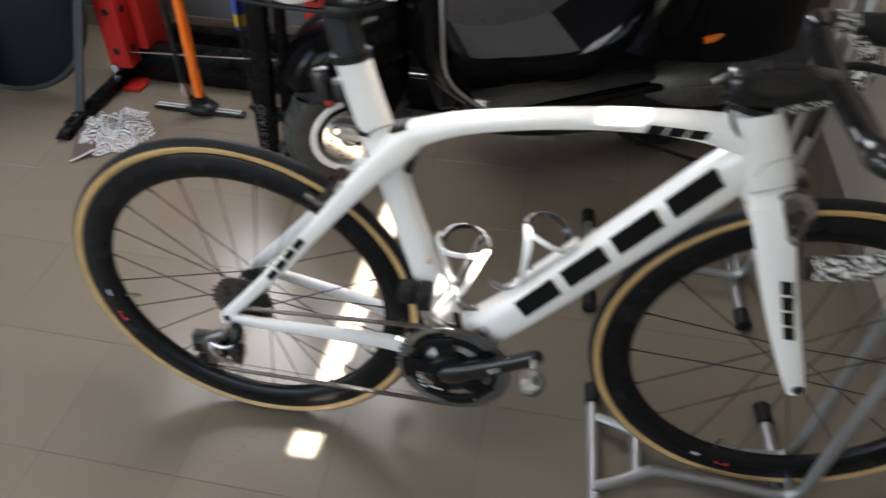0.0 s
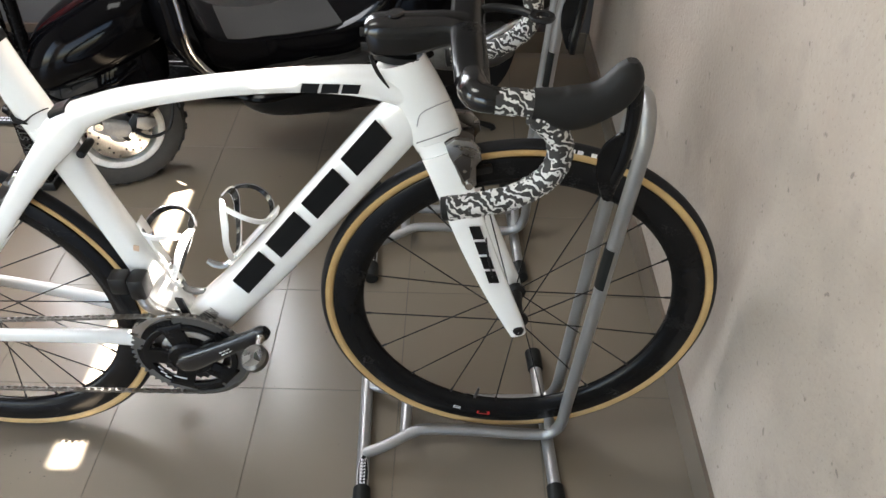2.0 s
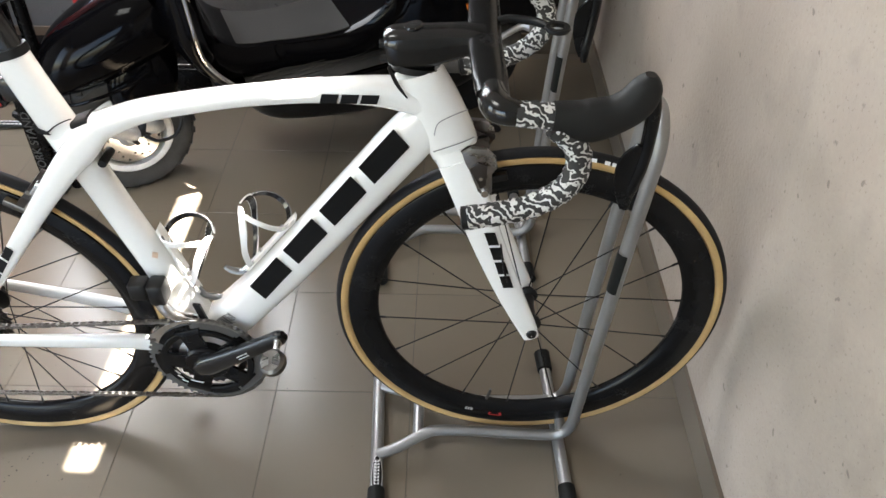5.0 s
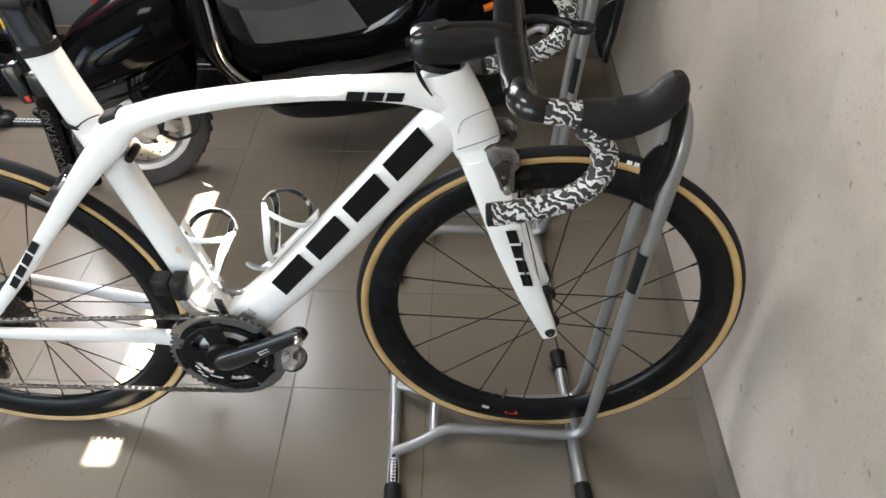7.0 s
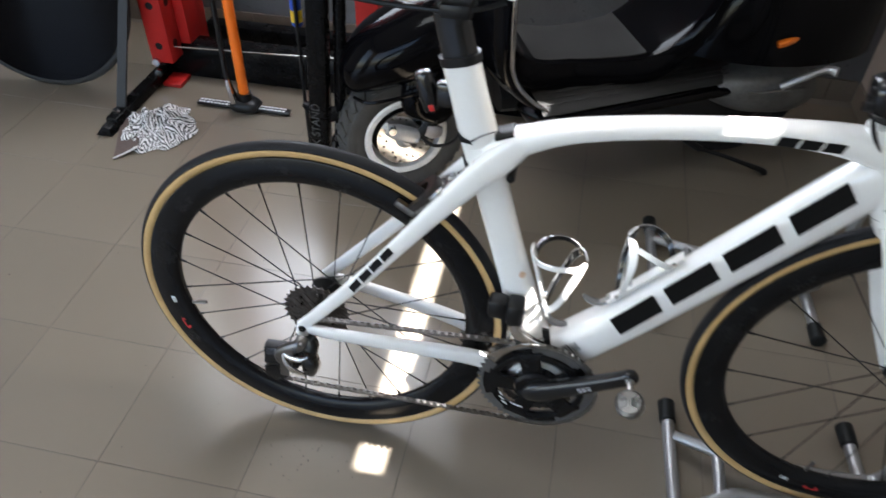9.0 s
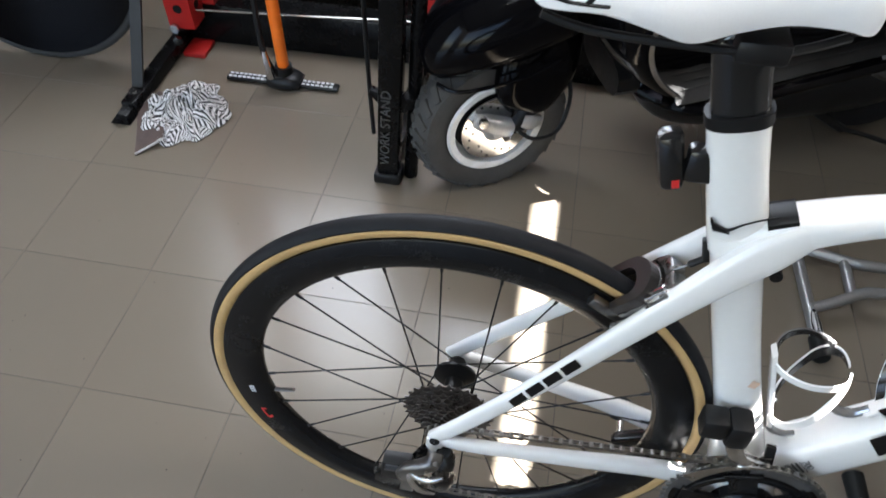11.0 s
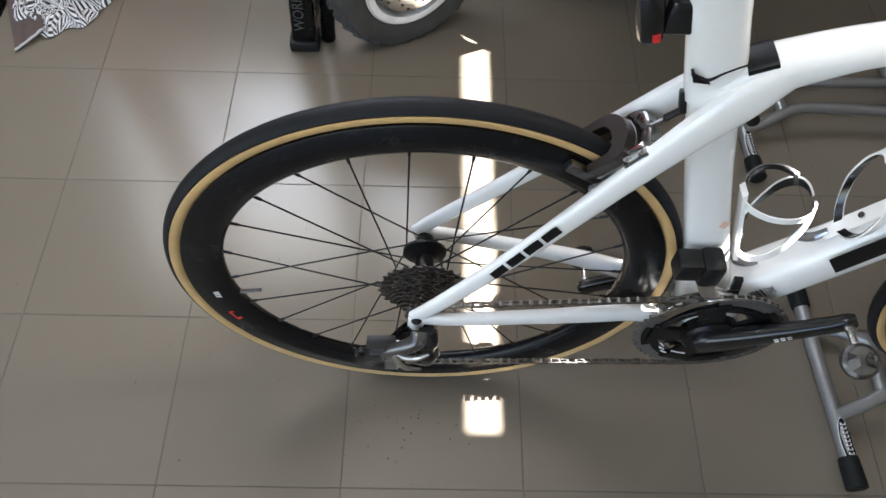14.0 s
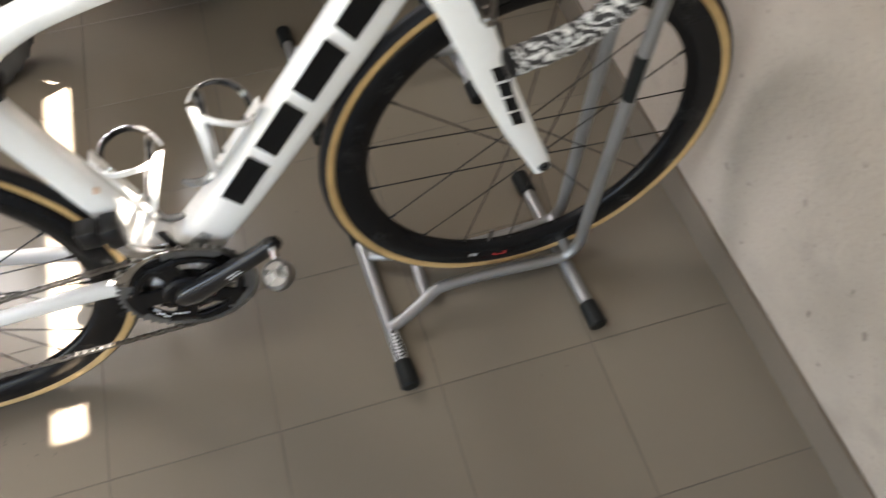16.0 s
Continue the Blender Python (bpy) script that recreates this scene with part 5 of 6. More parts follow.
# brake caliper and fork link
fork_parts = []
fork_parts.append(part("caliper", loft([(-0.060, -0.072, 0.262, 0.016, 0.014), (-0.030, -0.078, 0.252, 0.024, 0.020), (0.020, -0.078, 0.232, 0.025, 0.020), (0.052, -0.072, 0.222, 0.016, 0.014)], 16, 3.0), CAST, sc, "cast alloy brake caliper"))
for x, z in ((-0.045, 0.268), (0.040, 0.216)):
    fork_parts.append(part("caliper_bolt", revolve([(0.001, -0.104), (0.012, -0.104), (0.014, -0.100), (0.014, -0.085)], 16, close=False, c=(x, 0, z)), CHROME, sc))
fork_parts.append(part("fork_link", loft([(0.012, -0.080, 0.205, 0.020, 0.012), (0.055, -0.078, 0.235, 0.024, 0.015), (0.090, -0.066, 0.285, 0.022, 0.018), (0.100, -0.050, 0.36, 0.026, 0.024), (0.105, -0.035, 0.43, 0.03, 0.026)], 16, 2.6), BLACKPLASTIC, sc))
fork_parts.append(part("link_cover", loft([(0.060, -0.085, 0.250, 0.020, 0.010), (0.088, -0.080, 0.240, 0.024, 0.014), (0.112, -0.074, 0.235, 0.016, 0.010)], 14, 2.6), CAST, sc))
fork_parts.append(part("shock_absorber", pipe([(0.072, -0.052, 0.225), (0.105, -0.050, 0.40)], 0.019, 14, smooth=False), STEEL, sc))
fork_parts.append(part("brake_hose", pipe([(0.050, -0.094, 0.226), (0.090, -0.112, 0.206), (0.150, -0.112, 0.225), (0.180, -0.090, 0.31), (0.165, -0.055, 0.40)], 0.0055, 8), BLACKPLASTIC, sc))
for ob in fork_parts:
    ob.matrix_basis = Matrix.Diagonal((0.86, 0.84, 0.86, 1))


fen = [(-0.140, 0, 0.330, 0.006, 0.016), (-0.132, 0, 0.342, 0.034, 0.048), (-0.104, 0, 0.374, 0.062, 0.080), (-0.050, 0, 0.415, 0.084, 0.106), (0.030, 0, 0.452, 0.096, 0.120), (0.110, 0, 0.490, 0.098, 0.122), (0.165, 0, 0.520, 0.080, 0.105)]
part("front_fender", loft(fen, 36, 2.15, sub=7), BLACKPAINT, sc, "glossy black rounded front mudguard")
part("fender_lip", pipe([(-0.130, -0.036, 0.316), (-0.100, -0.074, 0.318), (-0.044, -0.102, 0.338), (0.040, -0.118, 0.364), (0.10, -0.121, 0.395)], 0.0045, 8), BLACKPAINT, sc)
part("fork_shroud", loft([(0.048, -0.070, 0.246, 0.022, 0.010), (0.052, -0.068, 0.256, 0.058, 0.026), (0.064, -0.060, 0.30, 0.080, 0.038), (0.085, -0.045, 0.36, 0.088, 0.050), (0.105, -0.01, 0.46, 0.075, 0.06), (0.135, 0, 0.58, 0.045, 0.055)], 18, 2.4), BLACKPAINT, sc)


def shield_hw(z):
    return 0.170 + 0.070 * min(1, max(0, (z - 0.25) / 0.25)) ** 0.7 + 0.03 * max(0, z - 0.5)


def shield(u, v):
    """Leg shield: v across, u up; it sweeps back at its edges and into the floor at its foot."""
    z = 0.318 + 0.68 * u
    t = v * 2 - 1
    y = shield_hw(z) * math.sin(t * math.pi / 2)
    x = 0.165 + 0.060 * abs(t) ** 2.2 - 0.05 * (z - 0.318) + 0.110 * max(0, 1 - (z - 0.318) / 0.18) ** 2
    return Vector((x, y, z))


part("leg_shield", sheet(shield, 26, 24, 0.014), BLACKPAINT, sc, "glossy black curved leg shield")
for v in (0.0, 1.0):
    edge = [tuple(shield(i / 18, v) + Vector((0.004, 0.0, 0))) for i in range(19)]
    part("edge_trim", pipe(edge, 0.0058, 10, sub=2), CHROME, sc, "chrome strip on the shield's edge")
# horn cover on the shield's front
part("horn_cover", loft([(0.150, 0, 0.44, 0.03, 0.045), (0.128, 0, 0.60, 0.040, 0.055), (0.112, 0, 0.78, 0.036, 0.05), (0.105, 0, 0.95, 0.02, 0.03)], 18, 2.4), BLACKPAINT, sc)


def half_floor(x):
    return 0.225 - 0.055 * min(1, max(0, (x - 0.36) / 0.55))


def floor_pan(u, v):
    x = 0.29 + 0.70 * u
    t = v * 2 - 1
    h = half_floor(x) * min(1, 0.55 + 1.2 * u ** 0.5)
    z = 0.317 + 0.018 * u - 0.022 * max(0, abs(t) - 0.86) / 0.14
    return Vector((x, h * t, z))


part("floor_pan", sheet(floor_pan, 22, 24, 0.012), BLACKPAINT, sc, "glossy black floor board")
part("floor_edge", pipe([tuple(floor_pan(i / 16, 0.0) + Vector((0, 0, 0))) for i in range(17)], 0.013, 10, sub=2), BLACKPAINT, sc)
part("floor_edge", pipe([tuple(floor_pan(i / 16, 1.0)) for i in range(17)], 0.013, 10, sub=2), BLACKPAINT, sc)
for t0, t1 in ((-0.95, -0.38), (0.38, 0.95)):
    part("floor_mat", sheet(lambda u, v: Vector((0.325 + 0.64 * u, half_floor(0.325 + 0.64 * u) * (t0 + (t1 - t0) * v), 0.3265 + 0.018 * u - 0.018 * max(0, abs(t0 + (t1 - t0) * v) - 0.86) / 0.14)), 14, 8, 0.005), MATRUBBER, sc, "worn grey rubber floor mat")
    for k in range(4):
        q = t0 + (t1 - t0) * (0.2 + 0.2 * k)
        part("mat_rib", pipe([(0.345 + 0.060 * i, half_floor(0.345 + 0.060 * i) * q, 0.3312 + 0.018 * (0.02 + 0.060 * i) / 0.64) for i in range(10)], 0.0013, 6, sub=2), MATRUBBER, sc)
knee = spline([(0.232, 0.82), (0.236, 0.66), (0.246, 0.54), (0.272, 0.452), (0.335, 0.410), (0.430, 0.395), (0.540, 0.395), (0.630, 0.408), (0.700, 0.450), (0.760, 0.540), (0.800, 0.68)], 8)


def step_through(u, v):
    """One smooth panel: down the inside of the leg shield, along the floor and up to the seat."""
    f = u * (len(knee) - 1)
    i = min(int(f), len(knee) - 2)
    p = knee[i] + (knee[i + 1] - knee[i]) * (f - i)
    t = v * 2 - 1
    w = 0.105 + 0.075 * abs(u - 0.5) * 2
    return Vector((p[0], w * math.sin(t * math.pi / 2), p[1] - 0.070 * abs(t) ** 12))


part("step_through", sheet(step_through, 60, 18, 0.006), BLACKPAINT, sc, "smooth glossy black inner panel and tunnel")
part("tunnel_mat", sheet(lambda u, v: step_through(0.36 + 0.34 * u, 0.16 + 0.68 * v) + Vector((-0.006, 0, 0.009)), 60, 10, 0.004), MATRUBBER, sc, "worn grey rubber mat on the tunnel")


def cowl(u, v):
    """Rear body with its bulged sides: u from the knee front to the tail, v from one lower edge over the top to the other."""
    x = 0.735 + 0.50 * u
    a = math.pi * v
    w = 0.10 + 0.145 * math.sin(math.pi * min(1.0, 0.06 + 0.80 * u)) ** 0.6
    top = 0.44 + 0.33 * min(1, u / 0.26) ** 0.55
    low = 0.415 - 0.02 * u
    c, s = -math.cos(a), math.sin(a)
    return Vector((x, w * math.copysign(abs(c) ** 0.62, c), low + (top - low) * abs(s) ** 0.72))


part("rear_body", sheet(cowl, 26, 28, 0.008), BLACKPAINT, sc, "glossy black bulged rear body")
part("side_flasher", loft([(0.912, -0.236, 0.470, 0.008, 0.010), (0.935, -0.240, 0.477, 0.009, 0.010), (0.962, -0.234, 0.483, 0.006, 0.008)], 14, 2.8), surf("orange_lens", (0.62, 0.14, 0.012), 0.25, var=0.05), sc, "orange side lens")
part("engine_case", loft([(0.83, -0.110, 0.300, 0.030, 0.050), (0.90, -0.140, 0.300, 0.058, 0.062), (0.98, -0.150, 0.300, 0.070, 0.066), (1.06, -0.150, 0.290, 0.066, 0.060), (1.11, -0.145, 0.28, 0.045, 0.045)], 20, 2.6), OILY, sc, "dull oily alloy engine case")
part("case_rib", loft([(0.90, -0.205, 0.315, 0.004, 0.006), (0.98, -0.222, 0.322, 0.004, 0.006), (1.06, -0.212, 0.318, 0.004, 0.006)], 10, 2.4), OILY, sc)
part("kick_lever", pipe([(0.985, -0.215, 0.330), (1.03, -0.235, 0.365), (1.08, -0.240, 0.385), (1.10, -0.262, 0.388)], [0.009, 0.009, 0.010, 0.013], 10), CAST, sc)
part("frame_tunnel", loft([(0.25, 0, 0.29, 0.045, 0.10), (0.5, 0, 0.30, 0.07, 0.10), (0.80, 0, 0.29, 0.08, 0.10), (1.0, 0.0, 0.28, 0.07, 0.10)], 14, 2.8), BLACKPLASTIC, sc)
# dark body added in place of the shade beneath the floor board
part("under_shade", loft([(0.34, 0, 0.26, 0.04, 0.11), (0.42, 0, 0.23, 0.075, 0.14), (0.66, 0, 0.215, 0.09, 0.15), (0.90, 0, 0.23, 0.10, 0.16), (1.04, 0, 0.27, 0.08, 0.15)], 18, 2.8), BLACKPLASTIC, sc, "added black body standing for the shade under the floor board")
rwheel = new("scooter_wheel")
rwheel.parent = sc
rwheel.matrix_basis = pose(1.0, 0.0, 0.208)
part("tyre", revolve(tp, 48), TYRE, rwheel, "dark rubber tyre")
part("rim", revolve([(0.135, -0.048), (0.05, -0.03), (0.001, -0.03), (0.001, 0.03), (0.05, 0.03), (0.135, 0.048)], 40, close=False), BLACKPLASTIC, rwheel)
part("centre_stand", pipe([(0.86, -0.13, 0.090), (0.80, -0.12, 0.13), (0.74, -0.10, 0.17), (0.70, -0.09, 0.22)], 0.011, 10), BLACKPLASTIC, sc)
part("centre_stand", pipe([(0.62, 0.12, 0.019), (0.655, 0.11, 0.024), (0.70, 0.10, 0.10), (0.73, 0.09, 0.22)], 0.011, 10), BLACKPLASTIC, sc)
part("stand_pedal", pipe([(0.86, -0.13, 0.090), (0.92, -0.150, 0.075), (0.99, -0.170, 0.050), (1.05, -0.185, 0.026), (1.06, -0.188, 0.014)], [0.006, 0.006, 0.007, 0.010, 0.010], 10), BLACKPLASTIC, sc)

# ---- red and black steel rack at the back wall ----
rack = root("training_rack", pose(0, 0, 0), "red and black steel training rack with bolted feet", "rack")


def post(x, y, z0, z1, holes):
    w = 0.038
    bm = box(bmesh.new(), x - w, x + w, y - w, y + w, z0, z1, 0.004)
    p = part("red_upright", bm, REDSTEEL, rack, "red square steel post with bolt holes")
    for z in holes:
        for d in ((0, -1), (1, 0)):
            c = Vector((x + d[0] * w, y + d[1] * w, z))
            n = Vector((d[0], d[1], 0))
            part("bolt_hole", pipe([tuple(c - n * 0.006), tuple(c + n * 0.0012)], 0.0125, 16, smooth=False), DECAL, p)
    return p


post(-0.960, 1.213, 0.085, 1.9, (0.146, 0.284, 0.424))
post(-0.266, 1.292, 0.085, 1.9, (0.22, 0.36))
part("base_beam", box(bmesh.new(), -0.99, 0.55, 1.245, 1.322, 0.004, 0.125, 0.006), BLACKSTEEL, rack, "black steel base beam")
part("rear_upright", box(bmesh.new(), -0.955, -0.888, 1.2515, 1.385, 0.085, 1.9, 0.004), REDSTEEL, rack, "red square steel post")
part("back_beam", box(bmesh.new(), -0.95, 0.55, 1.47, 1.53, 0.02, 0.09, 0.006), BLACKSTEEL, rack)
part("base_foot", box(bmesh.new(), -0.020, 0.020, -0.34, 0.16, 0.004, 0.042, 0.005, m=Matrix.Translation((-1.0, 1.225, 0))), BLACKSTEEL, rack)
part("base_foot", box(bmesh.new(), -0.295, -0.215, 1.24, 1.55, 0.004, 0.05, 0.005), BLACKSTEEL, rack)
part("brace", box(bmesh.new(), -0.015, 0.015, -0.004, 0.004, 0.0, 0.42, m=Matrix.Translation((-1.004, 0.955, 0.036)) @ Matrix.Rotation(radians(5), 4, "Y") @ Matrix.Rotation(radians(-22), 4, "X")), BLACKPLASTIC, rack, smooth=False)
part("foot_plate", box(bmesh.new(), -0.975, -0.910, 1.165, 1.244, 0.0, 0.014, 0.003), REDSTEEL, rack, "red foot plate")
part("foot_angle", prism([(-1.040, 0.0), (-0.985, 0.0), (-0.985, 0.030), (-1.010, 0.036)], 0.845, 0.93, bevel=0.002), BLACKSTEEL, rack)
for z in (0.050, 0.090):
    part("bolt_head", pipe([(-0.978, 1.172, z), (-0.978, 1.160, z)], 0.014, 6, smooth=False), STEEL, rack)
part("bolt_head", pipe([(-1.0, 0.925, 0.041), (-1.0, 0.925, 0.052)], 0.012, 6, smooth=False), STEEL, rack)
part("steel_cable", pipe([(-0.905, 1.176, 0.150), (-0.60, 1.215, 0.143), (-0.30, 1.252, 0.138), (0.1, 1.257, 0.134)], 0.0026, 6), STEEL, rack)

# ---- orange floor pump ----
pump = root("floor_pump", pose(-0.642, 1.09, 0), "orange track pump with a black base and patterned foot plates", "pump")
part("barrel", pipe([(0, 0, 0.030), (0, 0, 0.62)], 0.0160, 20, smooth=False), ORANGE, pump, "orange painted steel barrel")
part("base", loft([(-0.045, 0, 0.016, 0.015, 0.026), (-0.02, 0, 0.022, 0.022, 0.036), (0.02, 0, 0.022, 0.022, 0.036), (0.045, 0, 0.016, 0.015, 0.026)], 18, 2.6), BLACKPLASTIC, pump)
part("collar", pipe([(0, 0, 0.03), (0, 0, 0.066)], 0.0235, 18, smooth=False), BLACKPLASTIC, pump)
for s in (-1, 1):
    part("foot_plate", box(bmesh.new(), 0.04 if s > 0 else -0.168, 0.150 if s > 0 else -0.04, -0.015, 0.015, 0.006, 0.016, 0.0045), BLACKPLASTIC, pump, "black foot plate with pale studs")
    bm = bmesh.new()
    for k in range(7 if s > 0 else 9):
        for y in (-0.007, 0.007):
            box(bm, s * (0.052 + 0.013 * k) - 0.0045, s * (0.052 + 0.013 * k) + 0.0045, y - 0.0025, y + 0.0025, 0.0158, 0.0180)
    part("stud", bm, WHITEMARK, pump, smooth=False)
part("hose", pipe([(-0.03, -0.005, 0.05), (-0.048, -0.005, 0.12), (-0.047, -0.004, 0.3), (-0.05, 0.0, 0.62)], 0.0085, 10), BLACKPLASTIC, pump)
part("valve_head", pipe([(-0.028, -0.028, 0.040), (-0.032, -0.030, 0.085), (-0.034, -0.030, 0.125)], [0.010, 0.009, 0.006], 10), STEEL, pump)
part("top_handle", pipe([(-0.1, 0, 0.66), (0.1, 0, 0.66)], 0.014, 12, smooth=False), BLACKPLASTIC, pump)
part("piston_rod", pipe([(0, 0, 0.61), (0, 0, 0.66)], 0.006, 10, smooth=False), STEEL, pump)

# ---- black repair stand post with printed words ----
ws = root("repair_stand", pose(-0.281, 0.782, 0), "black steel bicycle repair stand post with printed words", "repair stand")
part("post", box(bmesh.new(), -0.026, 0.026, -0.022, 0.022, 0.0, 1.5, 0.007, m=Matrix.Rotation(radians(3.6), 4, "Y")), BLACKSTEEL, ws, "glossy black square post")
part("inner_tube", pipe([(0.05, 0.02, 0.0), (0.135, 0.03, 1.4)], 0.0165, 14, smooth=False), BLACKSTEEL, ws)
part("foot_block", box(bmesh.new(), -0.032, 0.034, -0.028, 0.028, 0.0, 0.03, 0.006), BLACKPLASTIC, ws)
part("cross_foot", box(bmesh.new(), -0.02, 0.02, 0.02, 0.42, 0.004, 0.045, 0.006), BLACKSTEEL, ws)
part("latch", prism([(0.030, 0.205), (0.090, 0.236), (0.086, 0.250), (0.040, 0.250), (0.030, 0.262)], -0.014, 0.010, bevel=0.002), BLACKSTEEL, ws)
part("latch", prism([(-0.010, 0.225), (-0.032, 0.252), (-0.028, 0.262), (-0.008, 0.255)], -0.012, 0.008, bevel=0.002), BLACKSTEEL, ws)
part("cable", pipe([(-0.045, 0.05, 0.09), (-0.050, 0.06, 0.25), (-0.048, 0.06, 0.5), (-0.04, 0.05, 0.8)], 0.0055, 8), BLACKPLASTIC, ws)
tx = bpy.data.curves.new("words", "FONT")
tx.body, tx.size, tx.extrude, tx.align_x = "WORK STAND", 0.032, 0.0003, "LEFT"
GREYPRINT = surf("grey_printing", (0.055, 0.055, 0.055), 0.5)
tmp = bpy.data.objects.new("words", tx)
scene.collection.objects.link(tmp)
me = bpy.data.meshes.new_from_object(tmp.evaluated_get(bpy.context.evaluated_depsgraph_get()))
bpy.data.objects.remove(tmp)
me.materials.clear()
me.materials.append(GREYPRINT)
tob = new("printed_words", me)
tob.parent = ws
tob.matrix_basis = Matrix.Rotation(radians(3.6), 4, "Y") @ Matrix.Translation((0.004, -0.0228, 0.06)) @ Matrix.Rotation(radians(90), 4, "X") @ Matrix.Rotation(radians(90), 4, "Z")
tagged(tob, label="pale grey printed words along the post")

# blue and yellow strap behind the post, built as a round tube
can = root("spray_can", pose(-0.335, 0.86, 0.44), "blue and yellow strap behind the repair stand, built as a round tube", "can")
part("strap_body", pipe([(0, 0, 0), (0, 0, 0.004), (0, 0, 0.18), (0.0, 0, 0.19), (0, 0, 0.205)], [0.013, 0.015, 0.015, 0.012, 0.008], 20, smooth=False), surf("strap_blue", (0.02, 0.07, 0.42), 0.35, var=0.05), can, "blue strap built as a round tube")
part("yellow_band", pipe([(0, 0, 0.012), (0, 0, 0.045)], 0.0154, 20, smooth=False), surf("strap_yellow", (0.65, 0.42, 0.02), 0.4, var=0.1, scale=60), can, "yellow printed band")

# ---- spare disc wheel leaning at the rack ----
spare = root("spare_disc_wheel", pose(-1.330, 1.095, 0, -4, 0, 2), "black covered bicycle disc wheel with a dull grey tyre", "bicycle wheel")
part("tyre", revolve([(0.326 + 0.0125 * math.sin(radians(a)), 0.0125 * math.cos(radians(a))) for a in range(0, 360, 24)], 96, c=(0, 0, 0.339)), surf("grey_tyre", (0.03, 0.03, 0.03), 0.7, spec=0.2, var=0.1), spare, "dull grey tyre")
part("disc_cover", revolve([(0.001, -0.020), (0.05, -0.019), (0.30, -0.0135), (0.317, -0.013), (0.317, 0.013), (0.30, 0.0135), (0.05, 0.019), (0.001, 0.02)], 96, close=False, c=(0, 0, 0.339)), BLACKPAINT, spare, "smooth black carbon disc")
part("axle_end", pipe([(0, -0.05, 0.339), (0, 0.05, 0.339)], 0.010, 14, smooth=False), STEEL, spare)


# ---- crumpled striped cloth ----
def cloth_mat():
    m = surf("striped_cotton", (0.5, 0.49, 0.48), 0.9, var=0.05, scale=40, fine=900, bump=0.0004)
    nt = m.node_tree
    b = nt.nodes["Principled BSDF"]
    old = b.inputs["Base Color"].links[0].from_socket
    uv = nt.nodes.new("ShaderNodeUVMap")
    w = nt.nodes.new("ShaderNodeTexWave")
    w.wave_type, w.bands_direction = "BANDS", "X"
    w.inputs["Scale"].default_value, w.inputs["Distortion"].default_value = 8.5, 0.3
    nt.links.new(uv.outputs["UV"], w.inputs["Vector"])
    r = nt.nodes.new("ShaderNodeMapRange")
    r.inputs["From Min"].default_value, r.inputs["From Max"].default_value = 0.42, 0.52
    r.inputs["To Min"].default_value, r.inputs["To Max"].default_value = 0.06, 1.35
    nt.links.new(w.outputs["Fac"], r.inputs["Value"])
    s = nt.nodes.new("ShaderNodeVectorMath")
    s.operation = "SCALE"
    nt.links.new(old, s.inputs[0])
    nt.links.new(r.outputs["Result"], s.inputs["Scale"])
    nt.links.new(s.outputs["Vector"], b.inputs["Base Color"])
    return m


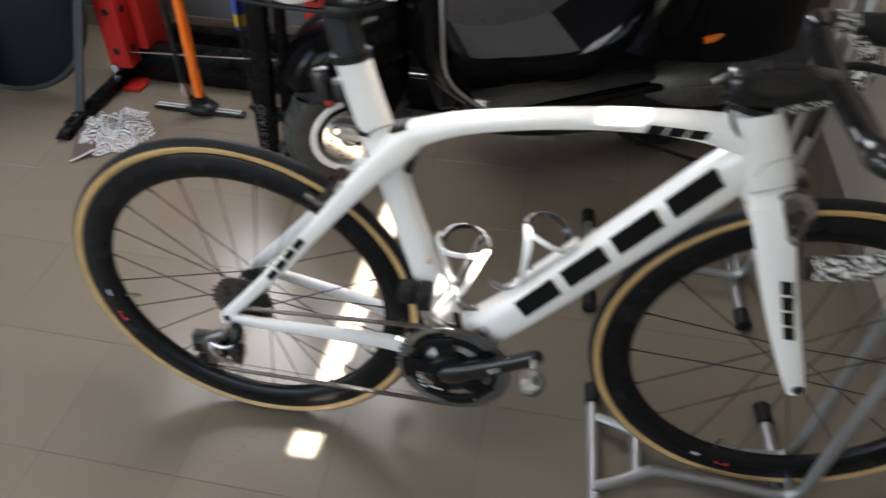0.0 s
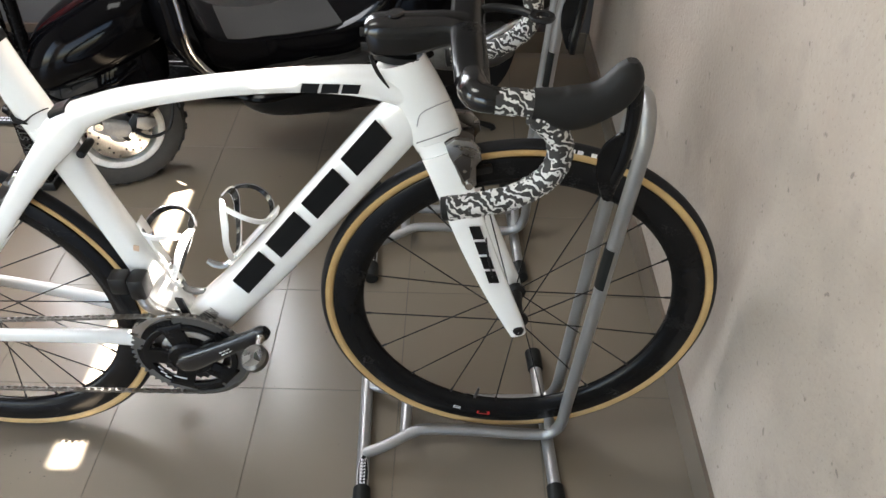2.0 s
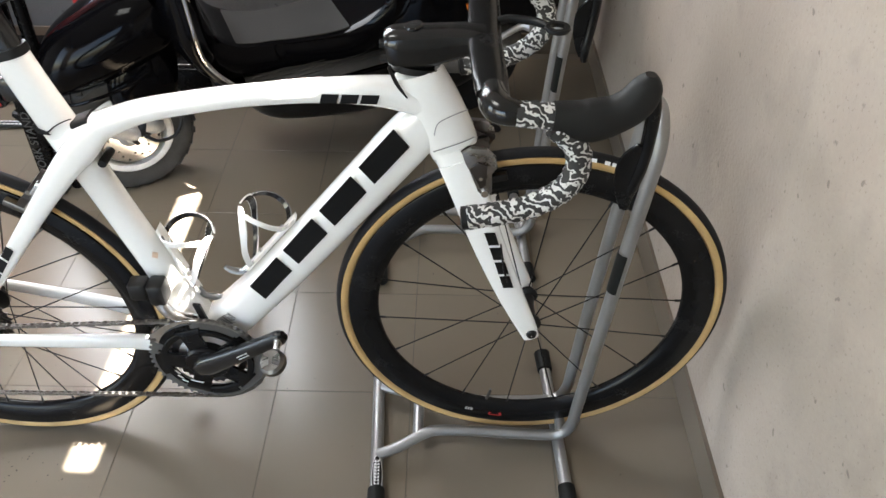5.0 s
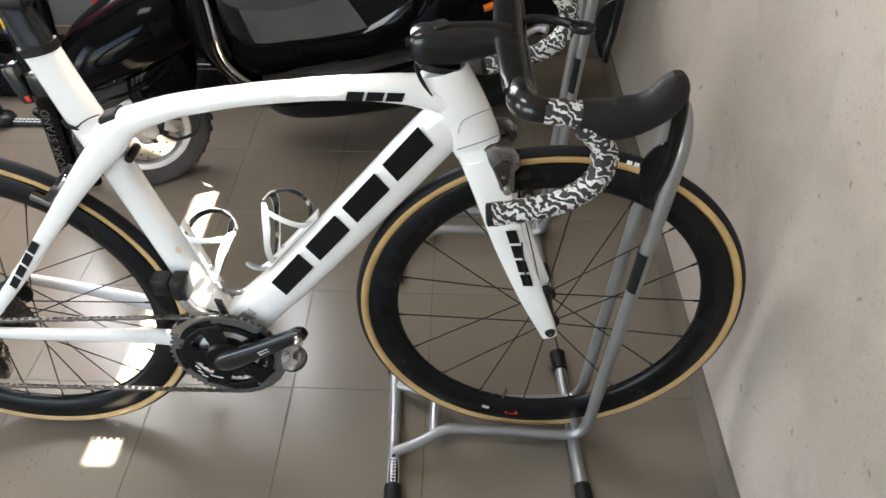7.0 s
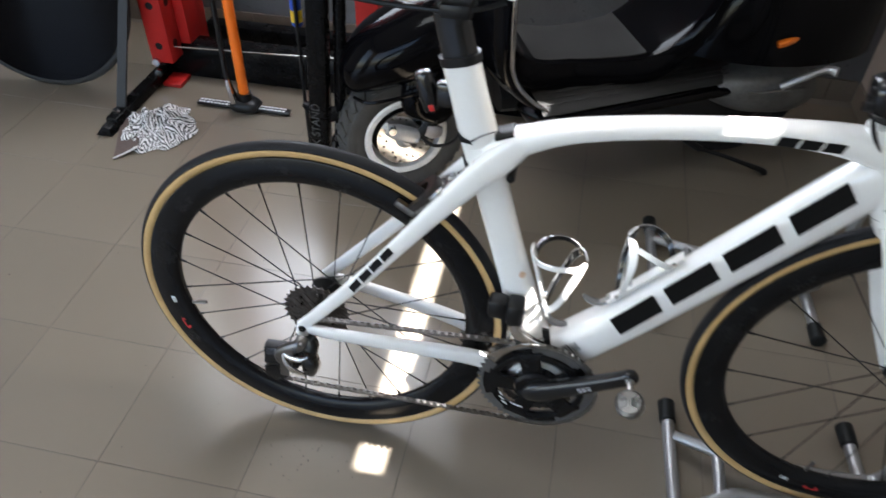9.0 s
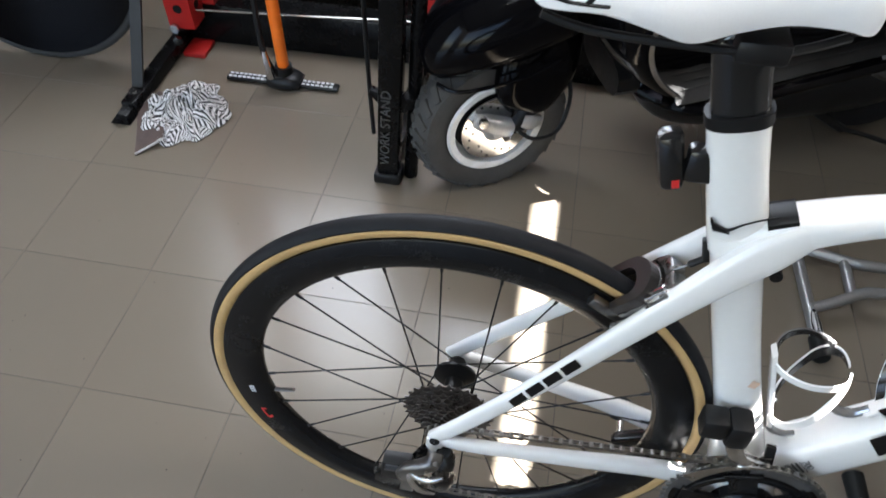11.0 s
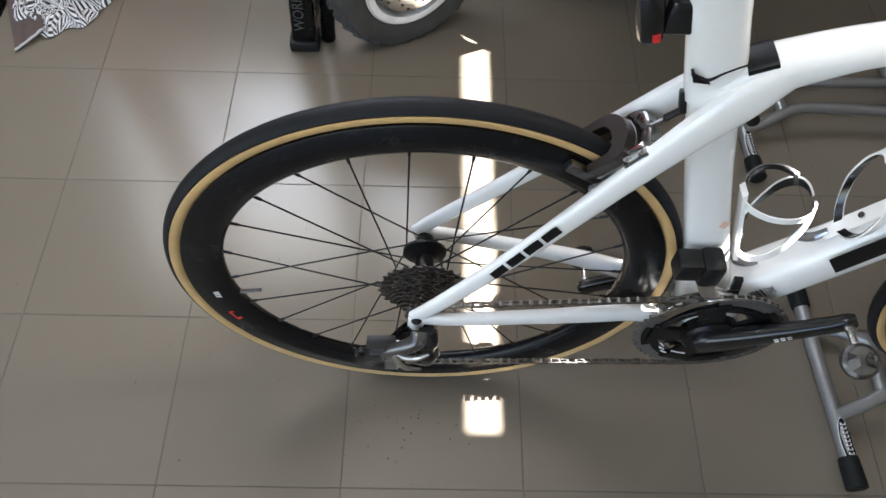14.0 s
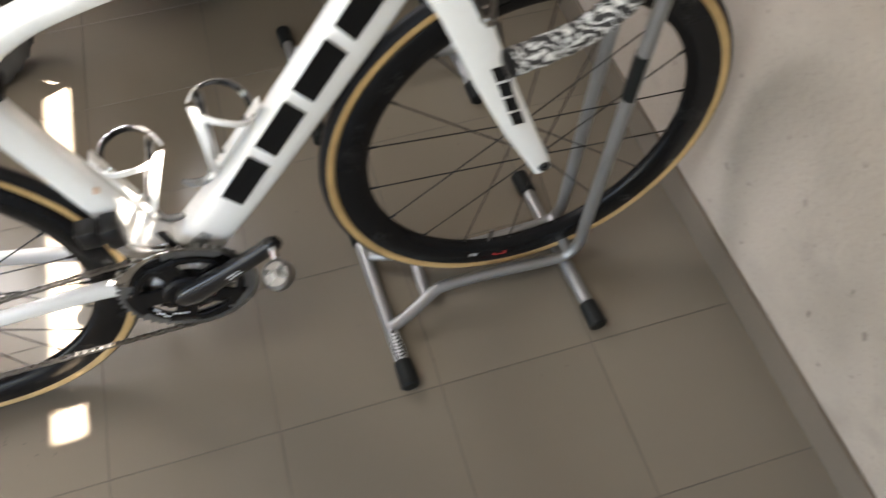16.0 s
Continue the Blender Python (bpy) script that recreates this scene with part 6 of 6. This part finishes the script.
def crumple(outline, n, height, seed, uvs=True):
    """Cloth lying in folds inside a rounded outline (centre, half axes, turn)."""
    cx, cy, ax, ay, turn = outline
    bm = bmesh.new()
    uv = bm.loops.layers.uv.new("UVMap")
    g, par = [], {}
    for i in range(n + 1):
        row = []
        for j in range(n + 1):
            s, t = 2 * i / n - 1, 2 * j / n - 1
            # square to disc
            x, y = s * math.sqrt(max(0, 1 - t * t / 2)), t * math.sqrt(max(0, 1 - s * s / 2))
            r = math.hypot(x, y)
            k = 1 + 0.20 * noise.noise(Vector((x * 1.3 + seed, y * 1.3, 3)))
            px, py = ax * x * k, ay * y * k
            q = Vector((x * 1.6 + seed, y * 1.6, seed))
            fold = abs(noise.noise(q * 1.4)) * 1.3 + 0.55 * abs(noise.noise(q * 3.1 + Vector((5, 1, 2))))
            z = 0.004 + height * (0.25 + fold) * max(0, 1 - r ** 2.6)
            px += 0.02 * noise.noise(q * 2.0 + Vector((9, 0, 0)))
            py += 0.02 * noise.noise(q * 2.0 + Vector((0, 9, 0)))
            c, d = math.cos(turn), math.sin(turn)
            vert = bm.verts.new((cx + c * px - d * py, cy + d * px + c * py, z))
            way = int((noise.noise(q * 1.5 + Vector((2, 7, 1))) + 1) * 5) * 0.75
            bend = 0.025 * noise.noise(q * 1.2)
            par[vert] = (0.5 * (s * math.cos(way) + t * math.sin(way)) + bend, t * 0.5)
            row.append(vert)
        g.append(row)
    for i in range(n):
        for j in range(n):
            f = bm.faces.new((g[i][j], g[i + 1][j], g[i + 1][j + 1], g[i][j + 1]))
            for lp in f.loops:
                lp[uv].uv = par[lp.vert]
    bmesh.ops.recalc_face_normals(bm, faces=bm.faces)
    bmesh.ops.solidify(bm, geom=bm.faces[:], thickness=0.0015)
    return bm


rag = root("cleaning_cloth", pose(0, 0, 0), "crumpled black and white striped cloth with a brown corner", "cloth")
part("striped_cloth", crumple((-0.868, 0.920, 0.108, 0.128, radians(12)), 84, 0.055, 4.2), cloth_mat(), rag, "striped cotton in folds")


def corner(u, v):
    """Four-cornered end of the cloth, gathered where it meets the folds."""
    a, b = Vector((-1.023, 0.994)).lerp(Vector((-0.928, 0.947)), u), Vector((-0.919, 0.738)).lerp(Vector((-0.865, 0.792)), u)
    p = a.lerp(b, v)
    return Vector((p.x, p.y, 0.006 + 0.026 * u * (1 - 0.5 * v) + 0.006 * math.sin(9 * u + 3 * v) * (1 - v) + 0.005 * noise.noise(Vector((u * 4, v * 3, 2)))))


part("brown_corner", sheet(corner, 18, 24, 0.003), surf("brown_cotton", (0.085, 0.06, 0.052), 0.9, var=0.1, scale=40, bump=0.0005), rag, "plain brown cotton")
part("pale_hem", pipe([tuple(corner(k / 8, 1.0)) for k in range(9)], 0.0028, 8), surf("pale_hem", (0.5, 0.48, 0.46), 0.9), rag, "pale stitched hem")


# ---- specks of dirt on the tiles ----
random.seed(11)
bm = bmesh.new()
for k in range(150):
    if k < 45:
        x, y = random.gauss(-0.02, 0.07), random.gauss(-0.10, 0.03)
    else:
        x, y = random.uniform(-1.3, 1.2), random.uniform(-0.35, 0.9)
    r = random.uniform(0.0006, 0.0019)
    ring = [bm.verts.new((x + r * random.uniform(0.6, 1.3) * math.cos(a), y + r * random.uniform(0.6, 1.3) * math.sin(a), 0.0003)) for a in (0.3, 1.5, 2.6, 3.9, 5.2)]
    top = bm.verts.new((x, y, 0.0003 + r * 0.6))
    for i in range(5):
        bm.faces.new((ring[i], ring[(i + 1) % 5], top))
    bm.faces.new(ring[::-1])
tagged(part("dirt_specks", bm, surf("dry_dirt", (0.06, 0.045, 0.035), 0.9), smooth=False), "small dark specks of dirt on the floor tiles", "dirt", kind="stuff")

lay_tiles()
